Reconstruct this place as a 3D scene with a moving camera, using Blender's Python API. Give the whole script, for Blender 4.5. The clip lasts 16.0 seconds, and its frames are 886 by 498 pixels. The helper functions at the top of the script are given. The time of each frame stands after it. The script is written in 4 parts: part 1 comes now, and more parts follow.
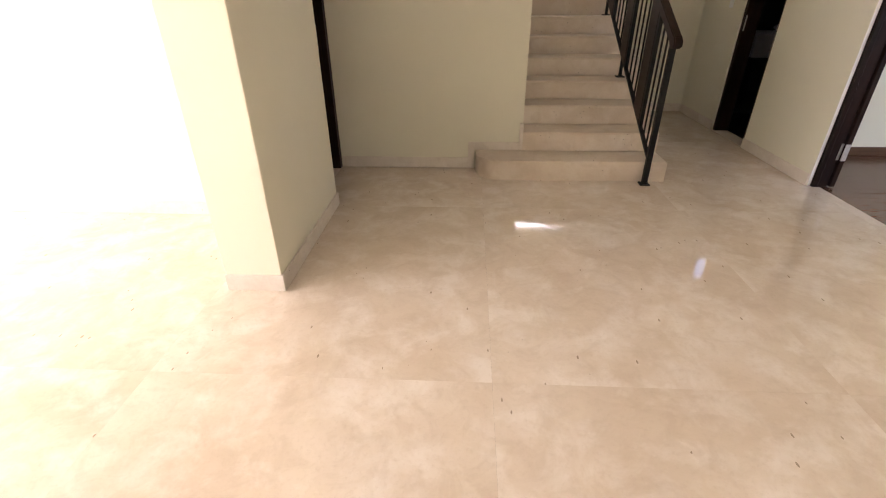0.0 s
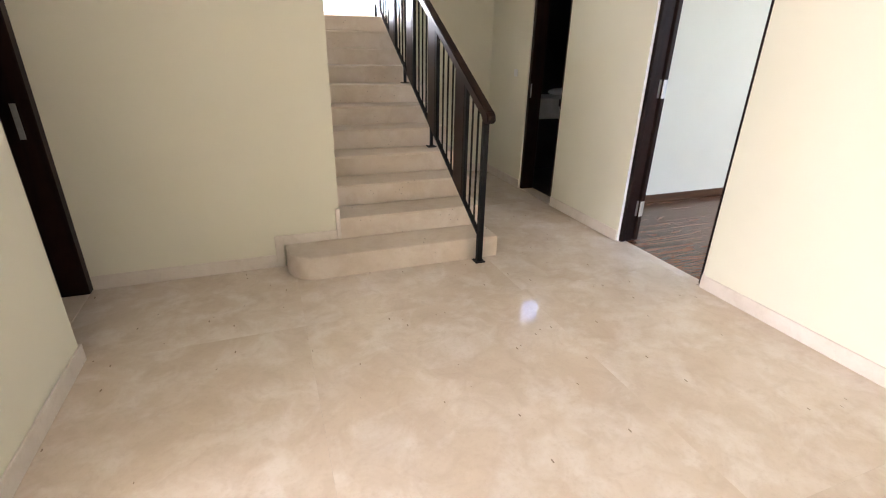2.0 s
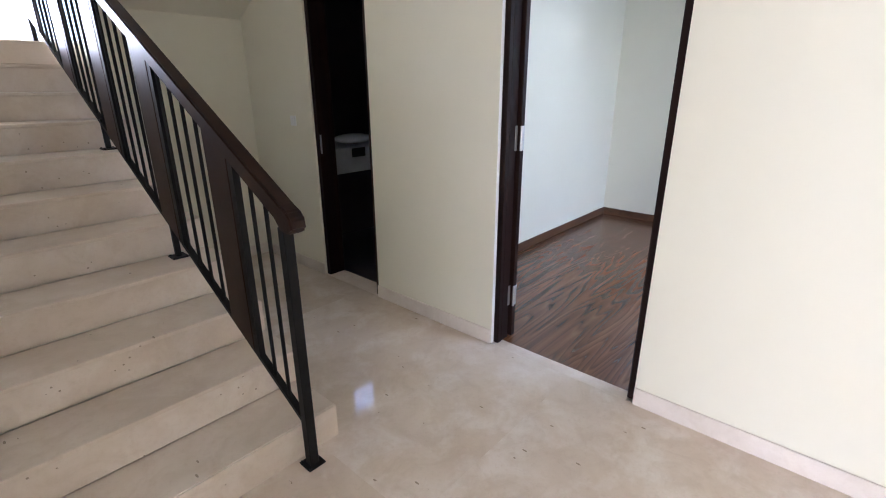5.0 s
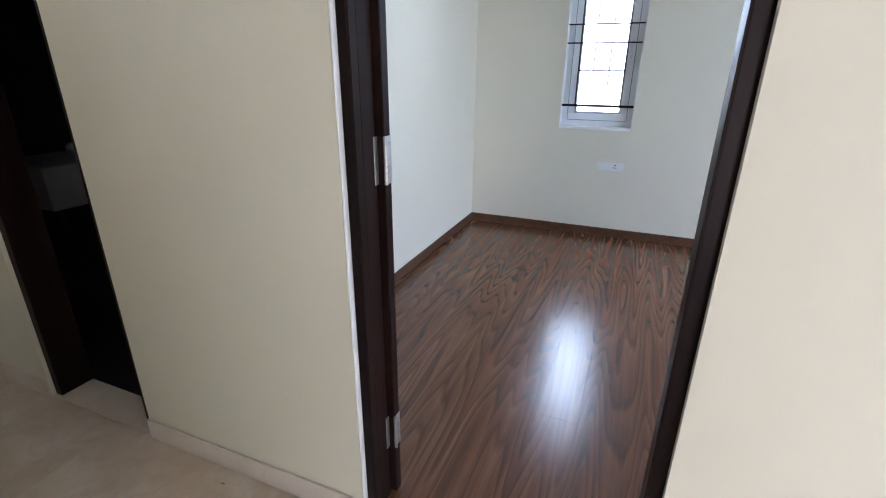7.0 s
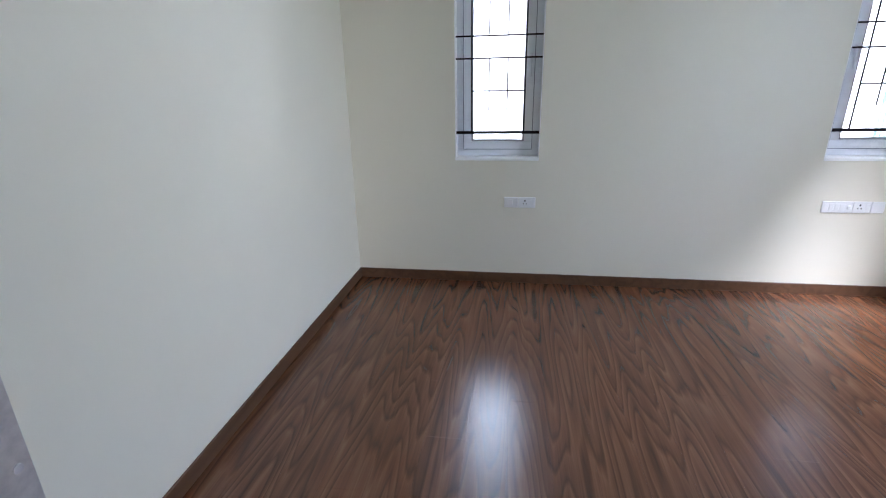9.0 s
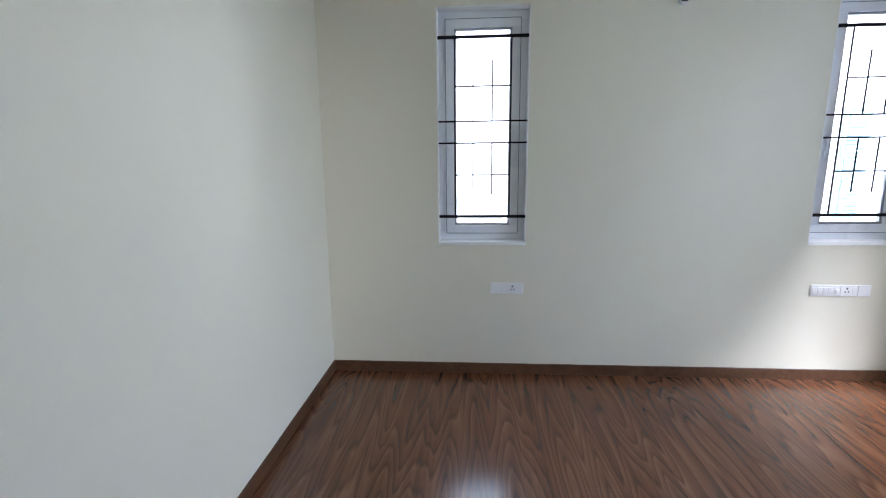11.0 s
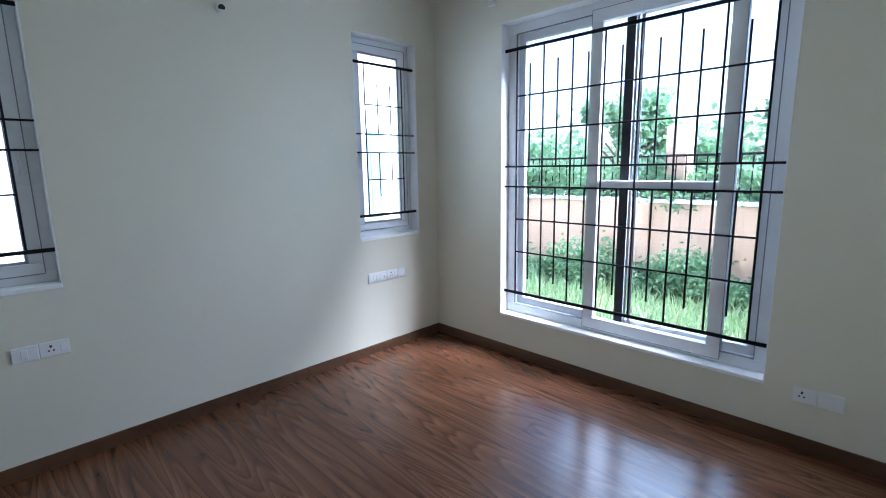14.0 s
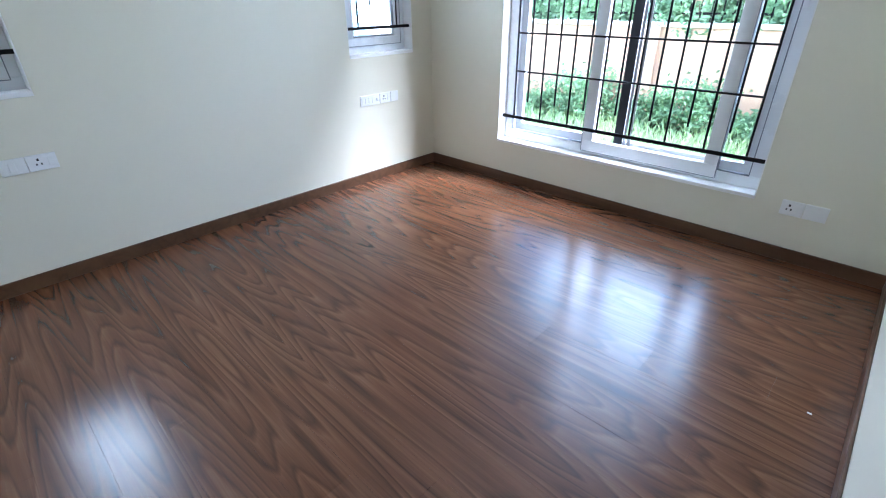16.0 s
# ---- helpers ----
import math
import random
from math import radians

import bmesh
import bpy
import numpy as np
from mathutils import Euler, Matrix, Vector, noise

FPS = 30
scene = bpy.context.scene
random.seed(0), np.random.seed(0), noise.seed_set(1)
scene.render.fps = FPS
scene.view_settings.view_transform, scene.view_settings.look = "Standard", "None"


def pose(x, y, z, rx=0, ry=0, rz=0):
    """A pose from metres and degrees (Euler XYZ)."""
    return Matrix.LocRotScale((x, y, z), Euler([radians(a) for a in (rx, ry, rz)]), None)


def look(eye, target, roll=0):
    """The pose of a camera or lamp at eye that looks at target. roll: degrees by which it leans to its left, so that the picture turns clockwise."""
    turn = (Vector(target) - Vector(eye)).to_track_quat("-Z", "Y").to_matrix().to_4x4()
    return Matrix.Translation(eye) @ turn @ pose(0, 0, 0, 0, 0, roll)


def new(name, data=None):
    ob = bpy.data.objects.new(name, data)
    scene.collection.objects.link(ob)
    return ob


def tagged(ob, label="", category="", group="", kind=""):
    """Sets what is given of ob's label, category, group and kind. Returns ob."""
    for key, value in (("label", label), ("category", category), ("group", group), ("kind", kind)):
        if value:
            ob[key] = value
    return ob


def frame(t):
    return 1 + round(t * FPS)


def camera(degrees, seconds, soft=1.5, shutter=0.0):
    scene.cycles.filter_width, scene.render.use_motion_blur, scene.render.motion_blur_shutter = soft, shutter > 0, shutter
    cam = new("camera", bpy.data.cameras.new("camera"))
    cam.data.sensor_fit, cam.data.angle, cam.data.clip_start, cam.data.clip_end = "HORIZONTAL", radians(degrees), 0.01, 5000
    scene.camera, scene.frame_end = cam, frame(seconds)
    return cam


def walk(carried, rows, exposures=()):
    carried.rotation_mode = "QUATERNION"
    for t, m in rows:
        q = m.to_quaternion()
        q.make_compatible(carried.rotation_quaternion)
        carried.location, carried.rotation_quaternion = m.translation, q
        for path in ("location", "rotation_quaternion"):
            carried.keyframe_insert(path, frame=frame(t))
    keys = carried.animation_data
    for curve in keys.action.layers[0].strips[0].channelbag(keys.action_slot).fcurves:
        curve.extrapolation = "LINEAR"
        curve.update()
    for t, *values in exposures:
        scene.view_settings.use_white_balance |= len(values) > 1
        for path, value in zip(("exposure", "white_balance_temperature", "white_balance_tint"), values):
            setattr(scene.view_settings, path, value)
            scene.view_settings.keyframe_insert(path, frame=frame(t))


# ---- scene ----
cam = camera(86.7, 16.0, soft=1.1)
PATH = [
    (0, (0.345, 0.191, 1.478), (0.244, 1.937, 0.508), -0.5),
    (0.5, (0.342, 0.312, 1.523), (0.487, 2.073, 0.586), -0.2),
    (1, (0.373, 0.532, 1.529), (0.754, 2.288, 0.651), 0.0),
    (1.5, (0.381, 0.744, 1.569), (0.924, 2.481, 0.74), 0.2),
    (2, (0.38, 0.97, 1.557), (1.027, 2.691, 0.771), 1.1),
    (2.5, (0.358, 1.216, 1.552), (1.081, 2.914, 0.781), 0.5),
    (3, (0.466, 1.469, 1.575), (1.282, 3.123, 0.801), 0.3),
    (3.5, (0.604, 1.723, 1.579), (1.555, 3.323, 0.845), 0.2),
    (4, (0.689, 2.01, 1.591), (1.793, 3.529, 0.902), 0.4),
    (4.5, (0.789, 2.252, 1.58), (2.058, 3.65, 0.921), -0.1),
    (5, (0.997, 2.524, 1.575), (2.407, 3.782, 0.921), -0.2),
    (5.2, (1.082, 2.622, 1.569), (2.544, 3.825, 0.927), -0.2),
    (7.3, (2.324, 3.424, 1.542), (4.09, 4.056, 0.831), -0.2),
    (7.5, (2.429, 3.465, 1.546), (4.217, 4.043, 0.847), -0.8),
    (8, (2.684, 3.528, 1.531), (4.516, 3.929, 0.825), -1.3),
    (8.2, (2.791, 3.531, 1.524), (4.631, 3.879, 0.815), -1.6),
    (10.3, (3.369, 3.829, 1.655), (5.29, 4.019, 1.131), 0.3),
    (10.5, (3.379, 3.83, 1.66), (5.315, 4.034, 1.201), 0.0),
    (11, (3.38, 3.805, 1.655), (5.34, 3.943, 1.281), -0.6),
    (11.5, (3.451, 3.783, 1.695), (5.407, 3.693, 1.289), -0.6),
    (12, (3.518, 3.815, 1.657), (5.441, 3.42, 1.278), -0.8),
    (12.5, (3.574, 3.839, 1.653), (5.386, 3.078, 1.283), -0.6),
    (13, (3.615, 3.815, 1.658), (5.275, 2.756, 1.311), -0.5),
    (13.5, (3.552, 3.721, 1.656), (5.089, 2.48, 1.343), -1.1),
    (14, (3.559, 3.718, 1.649), (4.957, 2.331, 1.303), -1.0),
    (14.5, (3.581, 3.735, 1.588), (4.884, 2.293, 1.116), -0.8),
    (15, (3.601, 3.763, 1.515), (4.859, 2.34, 0.887), -0.3),
    (15.5, (3.609, 3.789, 1.47), (4.848, 2.435, 0.674), -0.0),
    (16, (3.59, 3.778, 1.449), (4.817, 2.513, 0.504), -0.7),
]
walk(cam, [(t, look(e, g, r)) for t, e, g, r in PATH],
     [(0.0, 3.3, 6550, 24), (1.5, 3.75, 6100, 21), (3.0, 3.85, 5750, 21), (5.0, 3.6, 5350, 22), (7.5, 3.3, 5450, 21), (8.2, 3.15, 5500, 22),
      (10.5, 3.05, 5650, 19), (11.0, 3.05, 5600, 19), (12.5, 2.65, 5300, 19), (13.5, 2.6, 5200, 18), (14.5, 2.85, 5150, 15), (16.0, 3.45, 5200, 15)])

# ---- world, sun, window light ----
SUN_UP, SUN_AZ = 52, 240   # a veiled sun, high over the garden side
world = bpy.data.worlds.new("sky")
scene.world = world
world.use_nodes = True
wn = world.node_tree
bg = wn.nodes["Background"]
skyn = wn.nodes.new("ShaderNodeTexSky")
skyn.sky_type = "NISHITA"
skyn.sun_disc = False
skyn.sun_elevation, skyn.sun_rotation = radians(SUN_UP), radians(SUN_AZ)
skyn.dust_density = 4.0
wn.links.new(skyn.outputs[0], bg.inputs[0])
bg.inputs[1].default_value = 0.15


def lamp(name, kind, energy, m, color=(1, 1, 1), size=(1, 1), angle=10.0):
    d = bpy.data.lights.new(name, kind)
    d.energy, d.color = energy, color
    if kind == "AREA":
        d.shape, d.size, d.size_y = "RECTANGLE", size[0], size[1]
    if kind == "SUN":
        d.angle = radians(angle)
    ob = new(name, d)
    ob.matrix_world = m
    return ob


sun_dir = Vector((math.sin(radians(SUN_AZ)) * math.cos(radians(SUN_UP)), math.cos(radians(SUN_AZ)) * math.cos(radians(SUN_UP)), math.sin(radians(SUN_UP))))
lamp("sun", "SUN", 2.9, look(sun_dir * 20, (0, 0, 0)), (1.0, 0.99, 0.97), angle=26)
SKY = (0.82, 0.92, 1.0)
DAY = (1.0, 0.985, 0.96)
lamp("window_light_garden", "AREA", 17, look((5.32, -0.32, 1.95), (5.5, 0.9, 0.5)), SKY, (2.0, 1.7))
lamp("window_light_side", "AREA", 3.4, look((7.45, 3.755, 2.2), (6.3, 3.755, 1.1)), SKY, (0.62, 1.3))
lamp("window_light_corner", "AREA", 3.4, look((7.45, 1.1, 2.2), (6.3, 1.1, 1.1)), SKY, (0.62, 1.3))
lamp("window_light_hall", "AREA", 36, look((-6.53, 0.2, 1.35), (2.0, 0.6, 1.0)), DAY, (3.6, 2.4))
lamp("window_light_landing", "AREA", 10, look((1.5, 8.48, 2.3), (1.6, 4, 1.7)), DAY, (1.2, 0.5))

# ---- materials ----


def mat(name, color, rough=0.6, metal=0.0, spec=0.5, coat=0.0):
    m = bpy.data.materials.new(name)
    m.use_nodes = True
    b = m.node_tree.nodes["Principled BSDF"]
    b.inputs["Base Color"].default_value = (*color, 1)
    b.inputs["Roughness"].default_value = rough
    b.inputs["Metallic"].default_value = metal
    b.inputs["Specular IOR Level"].default_value = spec
    b.inputs["Coat Weight"].default_value = coat
    return m


def node(m, kind, **props):
    n = m.node_tree.nodes.new(kind)
    for k, v in props.items():
        n.inputs[k.replace("_", " ")].default_value = v
    return n


def link(m, a, b):
    m.node_tree.links.new(a, b)


def bsdf(m):
    return m.node_tree.nodes["Principled BSDF"]


def math_node(m, op, a, b=0.0):
    n = m.node_tree.nodes.new("ShaderNodeMath")
    n.operation = op
    for i, v in enumerate((a, b)):
        if isinstance(v, (int, float)):
            n.inputs[i].default_value = v
        else:
            link(m, v, n.inputs[i])
    return n.outputs[0]


def ramp(m, fac, stops):
    n = m.node_tree.nodes.new("ShaderNodeValToRGB")
    e = n.color_ramp.elements
    while len(e) < len(stops):
        e.new(0.5)
    for i, (p, c) in enumerate(stops):
        e[i].position, e[i].color = p, (*c, 1)
    link(m, fac, n.inputs[0])
    return n.outputs[0]


def mixc(m, fac, a, b, mode="MIX"):
    n = m.node_tree.nodes.new("ShaderNodeMix")
    n.data_type, n.blend_type = "RGBA", mode
    for i, v in ((0, fac), (6, a), (7, b)):
        if isinstance(v, (int, float)):
            n.inputs[i].default_value = v
        elif isinstance(v, tuple):
            n.inputs[i].default_value = (*v, 1)
        else:
            link(m, v, n.inputs[i])
    return n.outputs[2]


def coords(m, scale=(1, 1, 1), offset_random=False):
    """World-size coordinates of the object, shifted per piece where asked."""
    tc = m.node_tree.nodes.new("ShaderNodeTexCoord")
    mp = m.node_tree.nodes.new("ShaderNodeMapping")
    mp.inputs["Scale"].default_value = scale
    link(m, tc.outputs["Object"], mp.inputs["Vector"])
    if not offset_random:
        return mp.outputs[0]
    oi = m.node_tree.nodes.new("ShaderNodeObjectInfo")
    sc = m.node_tree.nodes.new("ShaderNodeVectorMath")
    sc.operation = "MULTIPLY_ADD"
    cm = m.node_tree.nodes.new("ShaderNodeCombineXYZ")
    for i, k in enumerate((37.0, 91.0, 53.0)):
        link(m, math_node(m, "MULTIPLY", oi.outputs["Random"], k), cm.inputs[i])
    sc.inputs[1].default_value = (1, 1, 1)
    link(m, mp.outputs[0], sc.inputs[0])
    link(m, cm.outputs[0], sc.inputs[2])
    return sc.outputs[0]


def noise_tex(m, vec, scale, detail=4.0, rough=0.5, dist=0.0):
    n = node(m, "ShaderNodeTexNoise", Scale=scale, Detail=detail, Roughness=rough, Distortion=dist)
    link(m, vec, n.inputs["Vector"])
    return n.outputs["Fac"]


def bump(m, height, strength, distance):
    n = node(m, "ShaderNodeBump", Strength=strength, Distance=distance)
    link(m, height, n.inputs["Height"])
    link(m, n.outputs[0], bsdf(m).inputs["Normal"])


def varied(name, c0, c1, scale, rough=0.6, metal=0.0, bump_scale=200.0, bump_d=0.0005, rough_var=0.06, coat=0.0):
    m = mat(name, c0, rough, metal, coat=coat)
    v = coords(m)
    f = noise_tex(m, v, scale, 5, 0.6)
    link(m, ramp(m, f, [(0.3, c0), (0.7, c1)]), bsdf(m).inputs["Base Color"])
    g = noise_tex(m, v, bump_scale, 3)
    r = math_node(m, "ADD", math_node(m, "MULTIPLY", f, rough_var), rough - rough_var / 2)
    link(m, r, bsdf(m).inputs["Roughness"])
    bump(m, g, 0.4, bump_d)
    return m


def paint_material():
    """Cream emulsion on plaster: slight roller texture, faint smudges."""
    m = mat("cream_paint", (0.74, 0.70, 0.58), 0.55, spec=0.3)
    v = coords(m)
    big = noise_tex(m, v, 0.8, 4, 0.55)
    fine = noise_tex(m, v, 14, 4, 0.6)
    c = ramp(m, big, [(0.3, (0.725, 0.695, 0.57)), (0.7, (0.76, 0.732, 0.61))])
    c = mixc(m, math_node(m, "MULTIPLY", ramp(m, fine, [(0.62, (0, 0, 0)), (0.8, (1, 1, 1))]), 0.10), c, (0.67, 0.64, 0.51))
    link(m, c, bsdf(m).inputs["Base Color"])
    relief = math_node(m, "ADD", noise_tex(m, v, 160, 3), math_node(m, "MULTIPLY", noise_tex(m, v, 9, 2), 2.0))
    bump(m, relief, 0.25, 0.0012)
    return m


def marble_material(name, tones, rough, pieces, bump_amt=0.0006, mottle=0.2):
    """Cream polished marble: clouds, darker flecks, worn hazy patches."""
    m = mat(name, tones[0], rough, spec=0.5)
    v = coords(m, offset_random=pieces)
    cloud = noise_tex(m, v, 1.6, 7, 0.6, 0.6)
    vein = noise_tex(m, v, 6.0, 6, 0.65, 1.2)
    c = ramp(m, cloud, [(0.28, tones[0]), (0.5, tones[1]), (0.72, tones[2])])
    mott = noise_tex(m, v, 4.2, 6, 0.62, 0.4)
    c = mixc(m, math_node(m, "MULTIPLY", ramp(m, mott, [(0.48, (0, 0, 0)), (0.64, (1, 1, 1))]), mottle), c, (0.86, 0.81, 0.76))
    c = mixc(m, math_node(m, "MULTIPLY", ramp(m, vein, [(0.35, (1, 1, 1)), (0.52, (0, 0, 0))]), 0.30), c, tones[3])
    fleck = node(m, "ShaderNodeTexVoronoi", Scale=22.0)
    sv = coords(m, (1, 0.35, 1), pieces)
    link(m, sv, fleck.inputs["Vector"])
    spots = math_node(m, "MULTIPLY", math_node(m, "LESS_THAN", fleck.outputs["Distance"], 0.095), math_node(m, "GREATER_THAN", noise_tex(m, v, 5.3, 3), 0.57))
    c = mixc(m, math_node(m, "MULTIPLY", spots, 0.75), c, (0.20, 0.14, 0.09))
    grain = noise_tex(m, v, 55, 5, 0.7)
    c = mixc(m, math_node(m, "MULTIPLY", ramp(m, grain, [(0.52, (0, 0, 0)), (0.72, (1, 1, 1))]), 0.28), c, tones[3])
    if pieces:
        oi = m.node_tree.nodes.new("ShaderNodeObjectInfo")
        c = mixc(m, math_node(m, "MULTIPLY", oi.outputs["Random"], 0.07), c, tones[3])
    link(m, c, bsdf(m).inputs["Base Color"])
    haze = noise_tex(m, v, 2.4, 5, 0.6)
    r = math_node(m, "ADD", math_node(m, "MULTIPLY", haze, 0.12), rough - 0.05)
    link(m, r, bsdf(m).inputs["Roughness"])
    bump(m, math_node(m, "ADD", noise_tex(m, v, 3, 2), math_node(m, "MULTIPLY", spots, -0.15)), 0.2, bump_amt)
    return m


def wood_material(name, dark, mid, light, rough, along=(0.55, 5.0, 5.0), rings=16.0, pieces=True, spec=0.5):
    """Flat-sawn timber: cathedral figure from stretched contours, fine pores along the grain."""
    m = mat(name, mid, rough, spec=spec)
    v = coords(m, along, pieces)
    field = noise_tex(m, v, 1.0, 2, 0.45, 0.35)
    wv = math_node(m, "ADD", math_node(m, "MULTIPLY", math_node(m, "SINE", math_node(m, "MULTIPLY", field, rings * 6.28)), 0.5), 0.5)
    wv = math_node(m, "POWER", wv, 0.55)
    pores = noise_tex(m, coords(m, (along[0] * 5, along[1] * 26, along[2] * 26), pieces), 1.0, 3, 0.6)
    tone = noise_tex(m, coords(m, (along[0] * 1.6, along[1] * 0.8, along[2] * 0.8), pieces), 1.0, 3)
    f = math_node(m, "ADD", math_node(m, "MULTIPLY", wv, 0.22), math_node(m, "ADD", math_node(m, "MULTIPLY", pores, 0.26), math_node(m, "MULTIPLY", tone, 0.32)))
    c = ramp(m, f, [(0.18, dark), (0.43, mid), (0.66, light)])
    if pieces:
        oi = m.node_tree.nodes.new("ShaderNodeObjectInfo")
        c = mixc(m, math_node(m, "MULTIPLY", oi.outputs["Random"], 0.12), c, dark)
    link(m, c, bsdf(m).inputs["Base Color"])
    link(m, math_node(m, "ADD", math_node(m, "MULTIPLY", pores, 0.10), rough - 0.05), bsdf(m).inputs["Roughness"])
    bump(m, pores, 0.15, 0.0006)
    return m


def plank_material():
    """Walnut laminate: nested cathedral arches, dark latewood lines, broad pale and dark streaks."""
    m = mat("walnut_laminate", (0.13, 0.055, 0.026), 0.23, spec=0.55)
    geo = m.node_tree.nodes.new("ShaderNodeNewGeometry")

    def place(scale):
        mp = m.node_tree.nodes.new("ShaderNodeMapping")
        mp.inputs["Scale"].default_value = scale
        link(m, geo.outputs["Position"], mp.inputs["Vector"])
        return mp.outputs[0]

    warp = noise_tex(m, place((0.9, 26, 26)), 1.0, 2, 0.5)
    field = noise_tex(m, place((0.55, 6.0, 6.0)), 1.0, 1.0, 0.4)
    sep = m.node_tree.nodes.new("ShaderNodeSeparateXYZ")
    link(m, place((1, 1, 1)), sep.inputs[0])
    f = math_node(m, "ADD", math_node(m, "MULTIPLY", field, 11.0), math_node(m, "MULTIPLY", warp, 0.7))
    f = math_node(m, "ADD", f, math_node(m, "MULTIPLY", sep.outputs[0], 2.4))
    ring = math_node(m, "FRACT", f)
    line = ramp(m, ring, [(0.0, (0.16, 0.16, 0.16)), (0.2, (0.55, 0.55, 0.55)), (0.5, (0.68, 0.68, 0.68)), (0.80, (0.9, 0.9, 0.9)), (1.0, (0.22, 0.22, 0.22))])
    streak = noise_tex(m, place((0.6, 20, 20)), 1.0, 4, 0.65)
    pores = noise_tex(m, place((6, 190, 190)), 1.0, 2, 0.6)
    v = math_node(m, "ADD", math_node(m, "MULTIPLY", line, 0.33), math_node(m, "MULTIPLY", streak, 0.60))
    v = math_node(m, "ADD", v, math_node(m, "MULTIPLY", pores, 0.16))
    c = ramp(m, v, [(0.34, (0.046, 0.018, 0.009)), (0.50, (0.092, 0.035, 0.016)), (0.64, (0.138, 0.057, 0.026)), (0.80, (0.205, 0.094, 0.046))])
    oi = m.node_tree.nodes.new("ShaderNodeObjectInfo")
    c = mixc(m, math_node(m, "MULTIPLY", oi.outputs["Random"], 0.08), c, (0.06, 0.024, 0.012))
    link(m, c, bsdf(m).inputs["Base Color"])
    link(m, math_node(m, "ADD", math_node(m, "MULTIPLY", pores, 0.08), 0.20), bsdf(m).inputs["Roughness"])
    bump(m, pores, 0.10, 0.0004)
    return m


def leaf_material(name, c0, c1):
    """Thin leaves that let part of the daylight through."""
    m = varied(name, c0, c1, 3, 0.5)
    tr = node(m, "ShaderNodeBsdfTranslucent", Color=(c1[0] * 1.3, c1[1] * 1.3, c1[2] * 1.1, 1))
    mx = node(m, "ShaderNodeMixShader", Fac=0.45)
    link(m, bsdf(m).outputs[0], mx.inputs[1])
    link(m, tr.outputs[0], mx.inputs[2])
    link(m, mx.outputs[0], m.node_tree.nodes["Material Output"].inputs[0])
    return m


PAINT = paint_material()
CEIL = varied("ceiling_white", (0.78, 0.77, 0.73), (0.82, 0.81, 0.78), 1.2, 0.7)
MARBLE = marble_material("cream_marble", [(0.60, 0.49, 0.385), (0.68, 0.575, 0.47), (0.76, 0.67, 0.58), (0.52, 0.41, 0.31)], 0.055, True, 0.0002, 0.42)
STEP = marble_material("step_marble", [(0.58, 0.48, 0.385), (0.66, 0.56, 0.46), (0.72, 0.63, 0.54), (0.52, 0.41, 0.31)], 0.34, True)
SKIRT = marble_material("skirting_marble", [(0.62, 0.55, 0.48), (0.70, 0.63, 0.56), (0.74, 0.67, 0.60), (0.55, 0.47, 0.39)], 0.35, False)
PLANK = plank_material()
SKIRTW = wood_material("skirting_wood", (0.060, 0.027, 0.012), (0.098, 0.046, 0.021), (0.135, 0.068, 0.032), 0.42, (0.5, 9, 9), 3.0, False)
DOORW = wood_material("dark_stained_wood", (0.007, 0.004, 0.0035), (0.014, 0.0065, 0.005), (0.022, 0.010, 0.007), 0.42, (7, 7, 0.6), 4.0, False, 0.12)
RAILW = wood_material("rail_wood", (0.012, 0.006, 0.0045), (0.022, 0.010, 0.007), (0.034, 0.016, 0.010), 0.40, (7, 2.0, 2.0), 4.0, False, 0.15)
BLACK = varied("black_steel", (0.005, 0.005, 0.006), (0.010, 0.0095, 0.0095), 14, 0.5, 0.0, 300, 0.0003)
GRILLE = varied("grille_steel", (0.005, 0.005, 0.007), (0.010, 0.010, 0.012), 20, 0.5, 0.0, 300, 0.0003)
UPVC = varied("white_upvc", (0.80, 0.83, 0.87), (0.84, 0.86, 0.89), 3, 0.28, 0.0, 300, 0.0001)
REVEAL = varied("white_reveal", (0.86, 0.86, 0.85), (0.89, 0.89, 0.88), 4, 0.55, 0.0, 150, 0.0006)
PLASTIC = varied("white_plastic", (0.78, 0.79, 0.78), (0.82, 0.82, 0.81), 8, 0.3, 0.0, 400, 0.0001)
HOLE = mat("socket_dark", (0.02, 0.02, 0.02), 0.6)
STEEL = varied("zinc_steel", (0.42, 0.42, 0.42), (0.58, 0.57, 0.55), 60, 0.38, 0.85, 300, 0.0003, 0.15)
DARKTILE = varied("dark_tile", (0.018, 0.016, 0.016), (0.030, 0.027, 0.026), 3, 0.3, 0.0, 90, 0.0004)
COUNTER = varied("pale_stone", (0.42, 0.42, 0.43), (0.55, 0.55, 0.55), 5, 0.3, 0.0, 90, 0.0004)
CERAMIC = mat("white_ceramic", (0.78, 0.78, 0.78), 0.12, coat=0.4)
for dark_metal in (BLACK, GRILLE):
    bsdf(dark_metal).inputs["Specular IOR Level"].default_value = 0.15
GASKET = varied("dark_gasket", (0.015, 0.018, 0.022), (0.025, 0.028, 0.034), 10, 0.5)
SEAL = varied("grey_seal", (0.16, 0.19, 0.24), (0.20, 0.23, 0.28), 10, 0.5)
GREYRAIL = varied("grey_alu", (0.36, 0.38, 0.41), (0.46, 0.47, 0.5), 12, 0.4, 0.3)
GARDEN_WALL = varied("terracotta_render", (0.60, 0.38, 0.27), (0.68, 0.46, 0.34), 1.3, 0.8, 0.0, 40, 0.004)
